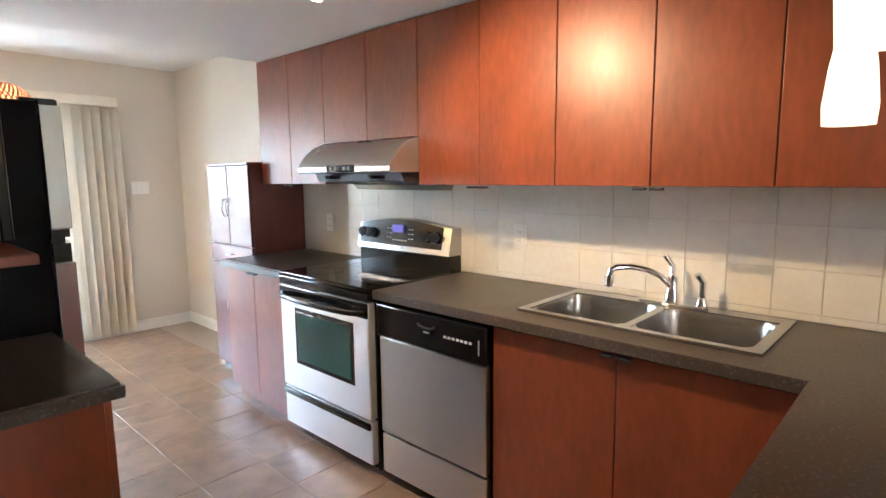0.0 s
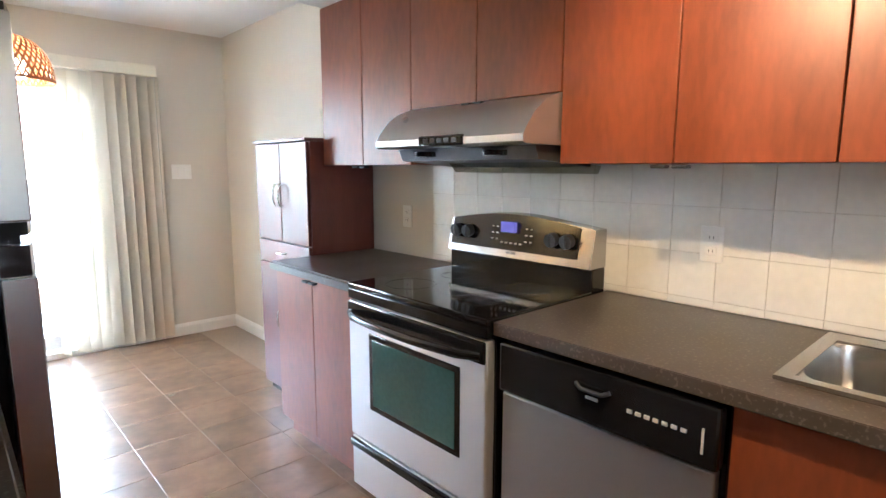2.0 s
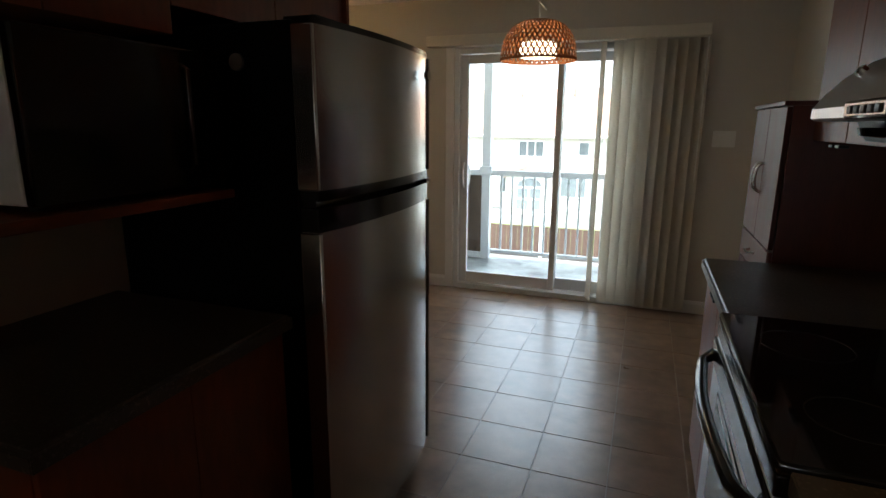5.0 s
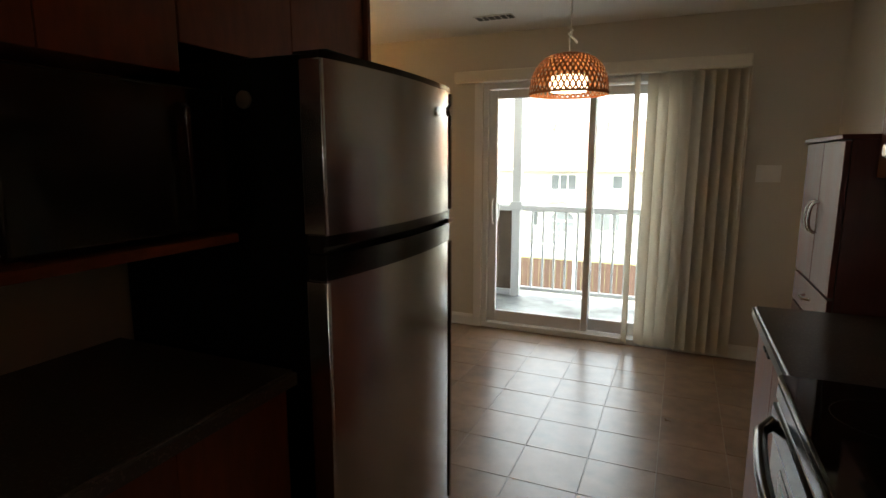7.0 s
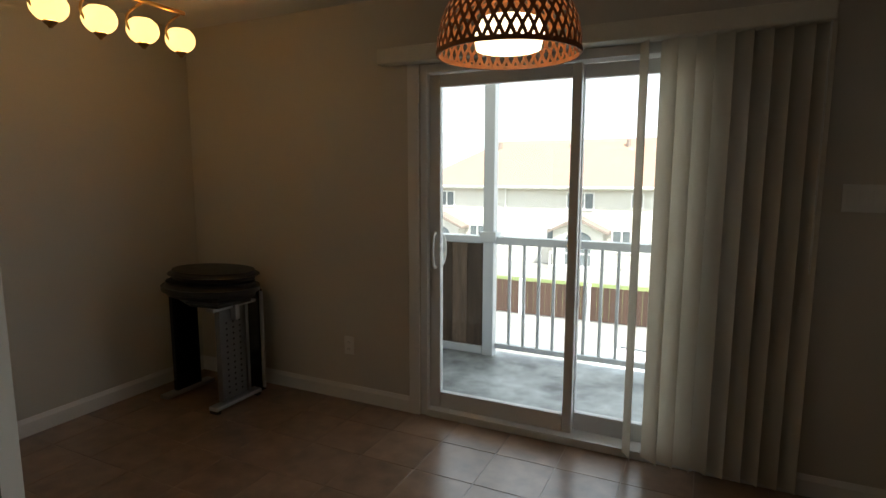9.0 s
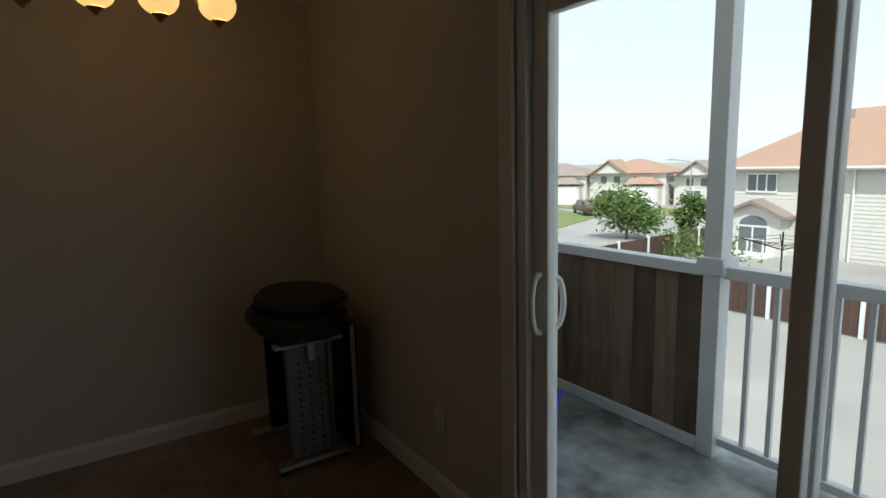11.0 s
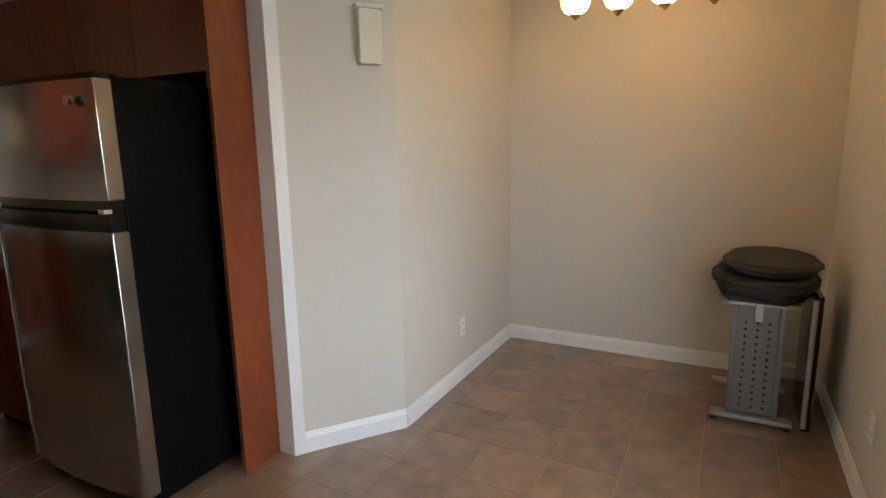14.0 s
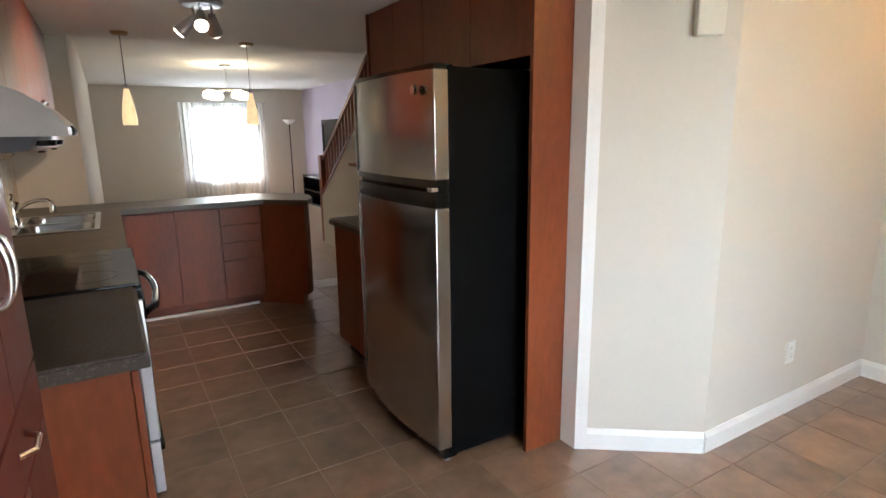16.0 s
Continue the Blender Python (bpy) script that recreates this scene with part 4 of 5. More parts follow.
pendant(-0.79, -2.49)
pendant(-1.69, -2.63)
vent = thing("ceiling_vent", (-2.2, 2.36, CEILING), "white slotted ceiling vent", "vent")
part("frame", bx(-2.34, -2.06, 2.30, 2.42, CEILING - 0.006, CEILING - 0.0005, 0.002), WHITE_PLASTIC, vent)
for k in range(6):
    part("slat", bx(-2.325 + 0.045 * k, -2.29 + 0.045 * k, 2.315, 2.405, CEILING - 0.0085, CEILING - 0.005), RUBBER, vent)
single("smoke_alarm", lathe([(0.0, 0), (0.06, 0), (0.055, -0.03), (0.0, -0.034)], (-1.75, 0.35, K_CEIL)), WHITE_PLASTIC, "round white smoke alarm on the ceiling", "smoke alarm")

# ---- folded chair in the alcove ----
tb = thing("folded_massage_table", (-3.6, 2.5, 0), "folded portable table with black pads and a perforated steel leg", "folding table")


def pad(points, z0, z1):
    bm = prism(points, z0, z1)
    bmesh.ops.bevel(bm, geom=[e for e in bm.edges if abs(e.verts[0].co.z - e.verts[1].co.z) < 0.001], offset=0.028, segments=3, affect="EDGES")
    return bm


out = [(-3.73 + 0.34 * math.cos(2 * math.pi * q / 26), 2.46 + 0.245 * math.sin(2 * math.pi * q / 26)) for q in range(26)]
part("lower_pad", pad([(x, y - 0.005) for x, y in out], 0.69, 0.775), LEATHER, tb, "black vinyl pad")
part("pad_hinge", pad([(-3.73 + (x + 3.73) * 0.7 - 0.02, 2.465 + (y - 2.465) * 0.62 + 0.075) for x, y in out], 0.75, 0.81), LEATHER, tb)
part("upper_pad", pad([(-3.73 + (x + 3.73) * 0.95, 2.465 + (y - 2.465) * 0.92 + 0.022) for x, y in out], 0.788, 0.842), LEATHER, tb, "black vinyl pad tilted above the notch")
part("under_pad", pad([(-3.47, 2.27), (-3.45, 2.55), (-3.6, 2.66), (-3.9, 2.66), (-3.95, 2.35), (-3.7, 2.24)], 0.645, 0.71), LEATHER, tb)
part("clamp", bx(-3.535, -3.49, 2.42, 2.455, 0.55, 0.735, 0.006), SATIN, tb, "steel height clamp")
leg = part("leg_plate", bx(-3.56, -3.535, 2.345, 2.53, 0.05, 0.62, 0.003), LEG_STEEL, tb, "perforated steel leg plate")
for r in range(13):
    for k in range(3):
        part("hole", tube((-3.5362, 2.385 + 0.052 * k, 0.09 + 0.037 * r), (-3.5335, 2.385 + 0.052 * k, 0.09 + 0.037 * r), 0.0075, sides=8), RUBBER, leg)
for y in (2.335, 2.54):
    part("leg_edge", bx(-3.565, -3.52, y - 0.012, y + 0.012, 0.05, 0.63, 0.004), LEG_STEEL, tb)
part("cross_bar", bx(-3.57, -3.51, 2.27, 2.61, 0.625, 0.645, 0.004), SATIN, tb)
part("post", tube((-3.52, 2.437, 0.56), (-3.52, 2.437, 0.76), 0.02), SATIN, tb)
part("foot_bar", bx(-3.57, -3.50, 2.25, 2.62, 0.02, 0.045, 0.006), SATIN, tb)
for y in (2.27, 2.60):
    part("rubber_foot", bx(-3.565, -3.505, y - 0.015, y + 0.015, 0.0, 0.022), RUBBER, tb)
part("foot_bar", bx(-4.0, -3.93, 2.25, 2.62, 0.02, 0.045, 0.006), SATIN, tb)
part("rear_leg", bx(-3.98, -3.95, 2.34, 2.53, 0.04, 0.71, 0.003), BLACK, tb)
part("side_strut", tube((-3.52, 2.665, 0.03), (-3.52, 2.665, 0.68), 0.012), SATIN, tb)
part("side_panel", bx(-3.95, -3.54, 2.66, 2.70, 0.0, 0.69, 0.006), BLACK, tb)

tb.matrix_basis = pose(-3.625, 2.535, 0)

# ---- living room ----
win = thing("window_1", (-2.8, -10.6, 0.5), "bright white two-pane living room window", "window", kind="structure")
part("window_frame", merge([(-3.48, -3.42, -10.72, -10.62, 0.5, 2.03), (-2.21, -2.15, -10.72, -10.62, 0.5, 2.03), (-3.42, -2.21, -10.72, -10.62, 1.97, 2.03),
                            (-3.42, -2.21, -10.72, -10.62, 0.5, 0.56), (-2.85, -2.78, -10.72, -10.62, 0.56, 1.97)]), VINYL, win)
part("window_sill", bx(-3.52, -2.11, -10.62, -10.54, 0.47, 0.5, 0.006), TRIM, win)
for x0, x1 in ((-3.42, -2.85), (-2.78, -2.21)):
    part("pane", bx(x0, x1, -10.68, -10.674, 0.56, 1.97), GLASS, win).visible_shadow = False


def curtain(x0, x1, y, z0, z1, waves):
    bm = bmesh.new()
    n = waves * 10
    rows = []
    for z in (z0, (z0 + z1) / 2, z1):
        k = 1.0 if z < z1 else 0.6
        rows.append([bm.verts.new((x0 + (x1 - x0) * i / n, y + 0.03 * k * math.sin(2 * math.pi * i / 10) + 0.012 * math.sin(i * 0.37), z)) for i in range(n + 1)])
    for p, q in zip(rows, rows[1:]):
        for i in range(n):
            bm.faces.new((p[i], p[i + 1], q[i + 1], q[i]))
    return bm


for x0, x1 in ((-3.68, -2.84), (-2.80, -1.95)):
    single("sheer_curtain", curtain(x0, x1, -10.50, 0.10, 2.10, 9), SHEER, "white sheer curtain over the living room window", "curtain", "living room curtains")
single("curtain_rod", tube((-3.75, -10.5, 2.11), (-1.88, -10.5, 2.11), 0.012), SATIN, "thin metal curtain rod", "curtain rod")
fl = thing("floor_lamp", (-4.15, -10.2, 0), "slim black torchiere floor lamp with a white bowl", "floor lamp")
part("base", lathe([(0.0, 0.03), (0.02, 0.03), (0.13, 0.015), (0.13, 0.0)], (-4.15, -10.2, 0)), BLACK, fl)
part("pole", tube((-4.15, -10.2, 0.02), (-4.15, -10.2, 1.66), 0.012), BLACK, fl)
part("shade", lathe([(0.03, 1.65), (0.09, 1.69), (0.14, 1.75), (0.13, 1.75), (0.03, 1.66)], (-4.15, -10.2, 0)), WHITE_PLASTIC, fl, "white bowl shade")
tv = thing("television", (-4.5, -8.6, 1.0), "large black flat television on the lilac wall", "television")
part("screen_frame", bx(-4.598, -4.54, -9.2, -8.1, 1.05, 1.72, 0.006), BLACK, tv)
part("screen", bx(-4.541, -4.536, -9.17, -8.13, 1.08, 1.69), BLACK_GLASS, tv)
st = thing("media_stand", (-4.35, -8.7, 0), "low black media stand under the television", "media stand")
part("body", merge([(-4.59, -4.12, -9.35, -8.0, 0.0, 0.04), (-4.59, -4.12, -9.35, -8.0, 0.56, 0.6), (-4.59, -4.12, -9.35, -9.31, 0.04, 0.56),
                    (-4.59, -4.12, -8.04, -8.0, 0.04, 0.56), (-4.59, -4.12, -9.31, -8.04, 0.28, 0.31)]), BLACK, st)
ll = thing("ceiling_lamp", (-2.2, -6.4, CEILING), "living room ceiling lamp with lit glass shades", "ceiling light")
part("canopy", lathe([(0.0, 0), (0.08, 0), (0.07, -0.03), (0.0, -0.035)], (-2.2, -6.4, CEILING)), SATIN, ll)
part("stem", tube((-2.2, -6.4, 2.39), (-2.2, -6.4, 2.06), 0.01), SATIN, ll)
for k in range(4):
    g = math.pi / 2 * k + 0.4
    cx, cy = -2.2 + 0.27 * math.cos(g), -6.4 + 0.27 * math.sin(g)
    part("arm", tube((-2.2, -6.4, 2.07), (cx, cy, 2.05), 0.008), SATIN, ll)
    part("shade", lathe([(0.03, 2.06), (0.08, 2.04), (0.10, 1.99), (0.08, 1.95), (0.0, 1.94)], (cx, cy, 0), sides=20), BULB, ll, "lit glass shade")

stair = thing("stair_rail", (-3.06, -4.1, 0), "red-stained wooden stair railing with square balusters", "railing")


def stair_z(y):
    return 0.62 + (y + 4.85) * 0.70


def sloped(y0, y1, dz0, dz1, x0, x1):
    return prism([(y0, stair_z(y0) + dz0), (y1, stair_z(y1) + dz0), (y1, stair_z(y1) + dz1), (y0, stair_z(y0) + dz1)], x0, x1, "x")


part("stringer_cap", sloped(-4.84, -2.33, 0.002, 0.03, -3.13, -2.985), CHERRY, stair)
part("handrail", sloped(-4.88, -3.05, 0.47, 0.53, -3.09, -3.03), CHERRY, stair)
part("newel_post", bx(-3.11, -3.01, -4.97, -4.86, 0.0, 1.16, 0.006), CHERRY, stair)
for k in range(16):
    y = -4.76 + 0.105 * k
    part("baluster", prism([(y - 0.016, stair_z(y - 0.016) + 0.03), (y + 0.016, stair_z(y + 0.016) + 0.03), (y + 0.016, stair_z(y + 0.016) + 0.47),
                            (y - 0.016, stair_z(y - 0.016) + 0.47)], -3.076, -3.044, "x"), CHERRY, stair)

# ---- balcony ----
structure("balcony_floor", bx(-3.8, 1.2, NORTH + 0.15, 4.32, -0.2, -0.05), CONCRETE, "stained grey concrete balcony floor", "floor")
structure("balcony_roof", bx(-3.8, 1.2, NORTH + 0.15, 4.4, 2.75, 2.9), CEIL, "white balcony soffit", "soffit")
structure("wall_facade", merge([(-9, -4.42, NORTH, NORTH + 0.15, -3.9, 5), (0.12, 6, NORTH, NORTH + 0.15, -3.9, 5), (-4.42, 0.12, NORTH, NORTH + 0.15, 2.52, 5)]), SIDING,
          "beige outside wall of the house", "wall")
bal = thing("balcony_rail", (-1.5, 4.2, -0.05), "white balcony railing with slim balusters and a tall post", "railing")
part("post", bx(-2.565, -2.475, 4.16, 4.25, -0.05, 2.75, 0.004), RAIL, bal, "tall white post")
part("post", bx(1.0, 1.1, 4.15, 4.26, -0.05, 2.75, 0.004), RAIL, bal)
part("post", bx(-3.78, -3.68, 4.15, 4.26, -0.05, 2.75, 0.004), RAIL, bal)
part("post_collar", bx(-2.59, -2.45, 4.135, 4.275, 0.90, 0.985, 0.006), RAIL, bal)
part("top_rail", bx(-2.465, 1.0, 4.165, 4.245, 0.885, 0.945, 0.006), RAIL, bal)
part("bottom_rail", bx(-2.465, 1.0, 4.18, 4.23, 0.02, 0.06, 0.004), RAIL, bal)
for k in range(28):
    part("baluster", bx(-2.36 + 0.12 * k, -2.338 + 0.12 * k, 4.194, 4.216, 0.06, 0.885), RAIL, bal)
scr = thing("board_screen", (-3.1, 4.2, -0.05), "weathered brown board screen in a white frame", "screen")
part("top_rail", bx(-3.68, -2.575, 4.16, 4.25, 0.885, 0.945, 0.006), RAIL, scr)
part("bottom_rail", bx(-3.68, -2.575, 4.17, 4.24, -0.045, 0.02, 0.004), RAIL, scr)
for k in range(8):
    part("board", bx(-3.678 + 0.138 * k, -3.678 + 0.138 * (k + 1) - 0.004, 4.19, 4.215, 0.02, 0.885, 0.002), PLANK, scr)
es = thing("end_screen", (-3.73, 3.5, -0.05), "tall pale board privacy screen in a white frame", "screen")
for a, b in ((2.945, 3.02), (4.07, 4.145)):
    part("stile", bx(-3.77, -3.70, a, b, -0.05, 1.95, 0.004), RAIL, es)
for z in (-0.045, 0.86, 1.88):
    part("rail", bx(-3.77, -3.70, 3.02, 4.07, z, z + 0.07, 0.004), RAIL, es)
for k in range(7):
    for z0, z1 in ((0.025, 0.86), (0.93, 1.88)):
        part("board", bx(-3.745, -3.725, 3.02 + 0.15 * k, 3.02 + 0.15 * (k + 1) - 0.006, z0, z1), PALE_BOARD, es)


def tub(x0, x1, y0, y1, z0, z1, taper, wall):
    """An open-topped bin, narrower at the foot, with a rolled rim."""
    bm = bmesh.new()
    rings = []
    for inset, z in ((taper, z0), (0, z1), (-0.012, z1), (-0.012, z1 + 0.015), (wall, z1 + 0.015), (taper + wall, z0 + 0.02)):
        rings.append([bm.verts.new(p) for p in ((x0 + inset, y0 + inset, z), (x1 - inset, y0 + inset, z), (x1 - inset, y1 - inset, z), (x0 + inset, y1 - inset, z))])
    bm.faces.new(rings[0])
    bm.faces.new(rings[-1])
    for p, q in zip(rings, rings[1:]):
        for k in range(4):
            bm.faces.new((p[k], p[(k + 1) % 4], q[(k + 1) % 4], q[k]))
    bmesh.ops.recalc_face_normals(bm, faces=bm.faces)
    return bm


def lettering(text, size, m, material, parent):
    cu = bpy.data.curves.new("lettering", "FONT")
    cu.body, cu.size, cu.extrude, cu.align_x = text, size, 0.0015, "CENTER"
    tmp = new("lettering", cu)
    me = bpy.data.meshes.new_from_object(tmp)
    bpy.data.objects.remove(tmp)
    me.materials.clear()
    me.materials.append(material)
    me.transform(m)
    ob = new("lettering", me)
    ob.parent = parent
    if parent.type == "EMPTY":
        ob.matrix_parent_inverse = parent.matrix_basis.inverted()
    return ob


for k, (x1, top) in enumerate(((-2.86, 0.34), (-3.20, 0.36))):
    bb = thing("recycling_bin", (x1 - 0.16, 3.27, -0.05), "open blue plastic recycling bin on the balcony" if k == 0 else "second blue recycling bin behind the first", "recycling bin", "blue recycling bins")
    part("tub", tub(x1 - 0.31, x1, 3.05, 3.48, -0.05, top, 0.035, 0.006), BLUE_BIN, bb)
    part("sticker", bx(x1 - 0.004, x1 + 0.0005, 3.41, 3.45, top - 0.07, top - 0.03), WHITE_PLASTIC, bb)
    if k == 0:
        lettering("\u00e9co", 0.14, Matrix.Translation((-2.871, 3.29, 0.17)) @ pose(0, 0, 0, 90, 0, 90) @ pose(0, 0, 0, 5.1, 0, 0), WHITE_PLASTIC, bb)
gb = thing("wheeled_bin", (-3.45, 3.55, -0.05), "dark green compost bin with a lid", "bin")
part("tub", tub(-3.64, -3.30, 3.36, 3.74, -0.05, 0.67, 0.05, 0.006), GREEN_BIN, gb)
part("lid", bx(-3.66, -3.28, 3.34, 3.76, 0.687, 0.735, 0.02), GREEN_BIN, gb, "green hinged lid")
part("sticker", bx(-3.306, -3.2985, 3.67, 3.71, 0.58, 0.63), WHITE_PLASTIC, gb)
for k in range(4):
    part("print_bar", bx(-3.316 - 0.004 * k, -3.305 - 0.004 * k, 3.49, 3.60, 0.45 - 0.035 * k, 0.463 - 0.035 * k), WHITE_PLASTIC, gb)
lettering("Ottawa", 0.065, Matrix.Translation((-3.297, 3.54, 0.51)) @ pose(0, 0, 0, 90, 0, 90), WHITE_PLASTIC, gb)
single("plastic_tub", lathe([(0.0, 0.0), (0.04, 0.0), (0.048, 0.07), (0.05, 0.07), (0.05, 0.078), (0.0, 0.08)], (-3.42, 3.6, 0.735)), WHITE_PLASTIC,
       "small white plastic tub on the green bin lid", "tub")

# ---- outdoors ----
GZ = -3.9
structure("ground", merge([(-400, 400, -300, 500, GZ - 0.5, GZ)]), ASPHALT, "pale asphalt parking lot and street", "ground")
single("lawn", merge([(-17.5, 30, 20.4, 27.5, GZ, GZ + 0.03)]), GRASS, "back lawn behind the fence", "lawn", kind="structure")
single("lawn", prism([(-30, 28), (-36, 42), (-46, 46), (-60, 34), (-40, 27)], GZ, GZ + 0.05), GRASS, "corner lawn beside the street", "lawn", kind="structure")
single("lawn", merge([(-70, -20, 47, 53, GZ, GZ + 0.05)]), GRASS, "front lawns of the far houses", "lawn", kind="structure")


def fence(name, a, b, bays, label):
    f = thing(name, (*a, GZ), label, "fence")
    a, b = Vector((*a, 0)), Vector((*b, 0))
    turn = math.degrees(math.atan2((b - a).y, (b - a).x))
    step = (b - a).length / bays
    n = 11
    w = (step - 0.12) / n
    board = mesh_of("board", bx(0, w - 0.012, -0.012, 0.012, 0.05, 1.32), FENCE)
    post = mesh_of("post", bx(-0.06, 0.06, -0.06, 0.06, 0, 1.42, 0.008), RAIL)
    base = f.matrix_basis.inverted()
    for i in range(bays + 1):
        m = pose(a.x + (b.x - a.x) * i / bays, a.y + (b.y - a.y) * i / bays, GZ, 0, 0, turn)
        o = new("post", post)
        o.parent, o.matrix_parent_inverse, o.matrix_basis = f, base, m
        if i < bays:
            for k in range(n):
                o = new("board", board)
                o.parent, o.matrix_parent_inverse, o.matrix_basis = f, base, m @ pose(0.06 + k * w, 0, random.uniform(-0.01, 0.01))


fence("fence", (-17.6, 20.1), (8.4, 20.1), 10, "brown board fence with white posts behind the parking lot")
fence("fence", (-18.2, 20.7), (-19.0, 33.2), 5, "brown board fence running along the street")


def far_window(x0, x1, y, z0, z1, house, lights=2):
    w = part("window", merge([(x0 - 0.08, x1 + 0.08, y - 0.06, y - 0.005, z0 - 0.08, z0), (x0 - 0.08, x1 + 0.08, y - 0.06, y - 0.005, z1, z1 + 0.08),
                              (x0 - 0.08, x0, y - 0.06, y - 0.005, z0, z1), (x1, x1 + 0.08, y - 0.06, y - 0.005, z0, z1)]
                             + [(x0 + (x1 - x0) * k / lights - 0.04, x0 + (x1 - x0) * k / lights + 0.04, y - 0.055, y - 0.005, z0, z1) for k in range(1, lights)]), TRIM, house)
    part("pane", bx(x0, x1, y - 0.03, y - 0.004, z0, z1), PANE_DARK, w)


def gable(x0, x1, y0, y1, z0, z1, over=0.3):
    c = (x0 + x1) / 2
    return prism([(x0 - over, z0), (c, z1), (x1 + over, z0), (x1 + over, z0 - 0.15), (c, z1 - 0.2), (x0 - over, z0 - 0.15)], y0 - over, y1, "y")


def hip(x0, x1, y0, y1, z0, z1):
    bm = bmesh.new()
    r = (y1 - y0) / 2
    v = [bm.verts.new(p) for p in ((x0, y0, z0), (x1, y0, z0), (x1, y1, z0), (x0, y1, z0), (x0 + r, y0 + r, z1), (x1 - r, y0 + r, z1))]
    for f in ((0, 1, 5, 4), (1, 2, 5), (2, 3, 4, 5), (3, 0, 4), (3, 2, 1, 0)):
        bm.faces.new([v[i] for i in f])
    bmesh.ops.recalc_face_normals(bm, faces=bm.faces)
    return bm


HY, X0, X1 = 33.0, -18.7, 17.0
hs = thing("row_house", (-3, HY, GZ), "long beige two-storey row house with a terracotta roof", "house")
part("wall", bx(X0, X1, HY, HY + 9, GZ, 0.75), SIDING, hs)
part("roof", hip(X0 - 0.5, X1 + 0.5, HY - 0.5, HY + 9.5, 0.8, 3.85), ROOF, hs)
part("fascia", bx(X0 - 0.5, X1 + 0.5, HY - 0.52, HY - 0.5, 0.65, 0.81), TRIM, hs)
part("gutter", tube((X0 - 0.5, HY - 0.57, 0.76), (X1 + 0.5, HY - 0.57, 0.76), 0.06, sides=10), TRIM, hs)
for k in range(22):
    part("siding_course", prism([(HY - 0.022, GZ + 0.2 * k + 0.2), (HY, GZ + 0.2 * k + 0.2), (HY, GZ + 0.2 * k + 0.39), (HY - 0.004, GZ + 0.2 * k + 0.39)], X0, X1, "x"), SIDING, hs)
for ux in (-16.6, -7.6, 1.4, 10.4):
    far_window(ux - 0.8, ux + 0.7, HY - 0.02, -0.5, 0.4, hs, 3)
    far_window(ux + 2.9, ux + 3.45, HY - 0.02, -0.35, 0.38, hs, 1)
    far_window(ux - 2.0, ux - 1.45, HY - 0.02, -2.8, -1.75, hs, 1)
    far_window(ux + 1.9, ux + 3.4, HY - 0.02, -2.95, -1.75, hs, 3)
    part("downpipe", tube((ux + 4.3, HY - 0.09, GZ), (ux + 4.3, HY - 0.09, 0.7), 0.05, sides=8), TRIM, hs)
    bay = part("bay", bx(ux - 1.4, ux + 1.5, HY - 1.0, HY - 0.03, GZ, -1.75), SIDING, hs)
    part("bay_roof", gable(ux - 1.4, ux + 1.5, HY - 1.0, HY, -1.75, -0.9), ROOF_GREY, bay)
    part("bay_gable", prism([(ux - 1.4, -1.75), (ux + 0.05, -1.03), (ux + 1.5, -1.75)], HY - 1.0, HY - 0.03, "y"), SIDING, bay)
    far_window(ux - 0.65, ux + 0.85, HY - 1.0, -3.75, -2.4, hs, 2)
    arch = [(ux + 0.1 + 0.75 * math.cos(math.pi * q / 10), -2.28 + 0.5 * math.sin(math.pi * q / 10)) for q in range(11)]
    part("arch_window", prism(arch, HY - 1.03, HY - 1.005, "y"), PANE_DARK, bay)
    part("deck", bx(ux - 1.3, ux + 1.3, HY - 2.2, HY - 1.02, GZ, -3.75), TRIM, bay)
    for rx in (-1.25, -0.45, 0.45, 1.25):
        part("rail_post", bx(ux + rx - 0.04, ux + rx + 0.04, HY - 2.2, HY - 2.12, -3.75, -2.95), TRIM, bay)
    part("deck_rail", bx(ux - 1.29, ux + 1.29, HY - 2.21, HY - 2.11, -2.95, -2.88), TRIM, bay)
for x in (-14.0, -9.0, -5.5, -1.6, 5.5):
    part("roof_vent", tube((x, HY + 3.6, 3.0), (x, HY + 3.6, 3.75), 0.13), ROOF_GREY, hs)

dryer = thing("clothes_dryer", (-12.2, 26.0, GZ), "dark metal rotary clothes dryer standing on the lawn", "clothes dryer")
part("pole", tube((-12.2, 26.0, GZ), (-12.2, 26.0, -1.75), 0.035, sides=8), BLACK, dryer)
for k in range(4):
    g = math.pi / 2 * k + 0.5
    part("arm", tube((-12.2, 26.0, -2.5), (-12.2 + 1.6 * math.cos(g), 26.0 + 1.6 * math.sin(g), -2.05), 0.025, sides=6), BLACK, dryer)
for r in (0.8, 1.2, 1.55):
    ring = [(-12.2 + r * math.cos(math.pi / 2 * k + 0.5), 26.0 + r * math.sin(math.pi / 2 * k + 0.5), -2.5 + 0.28 * r) for k in range(5)]
    part("line", bent(ring, 0.012, sides=6), BLACK, dryer)


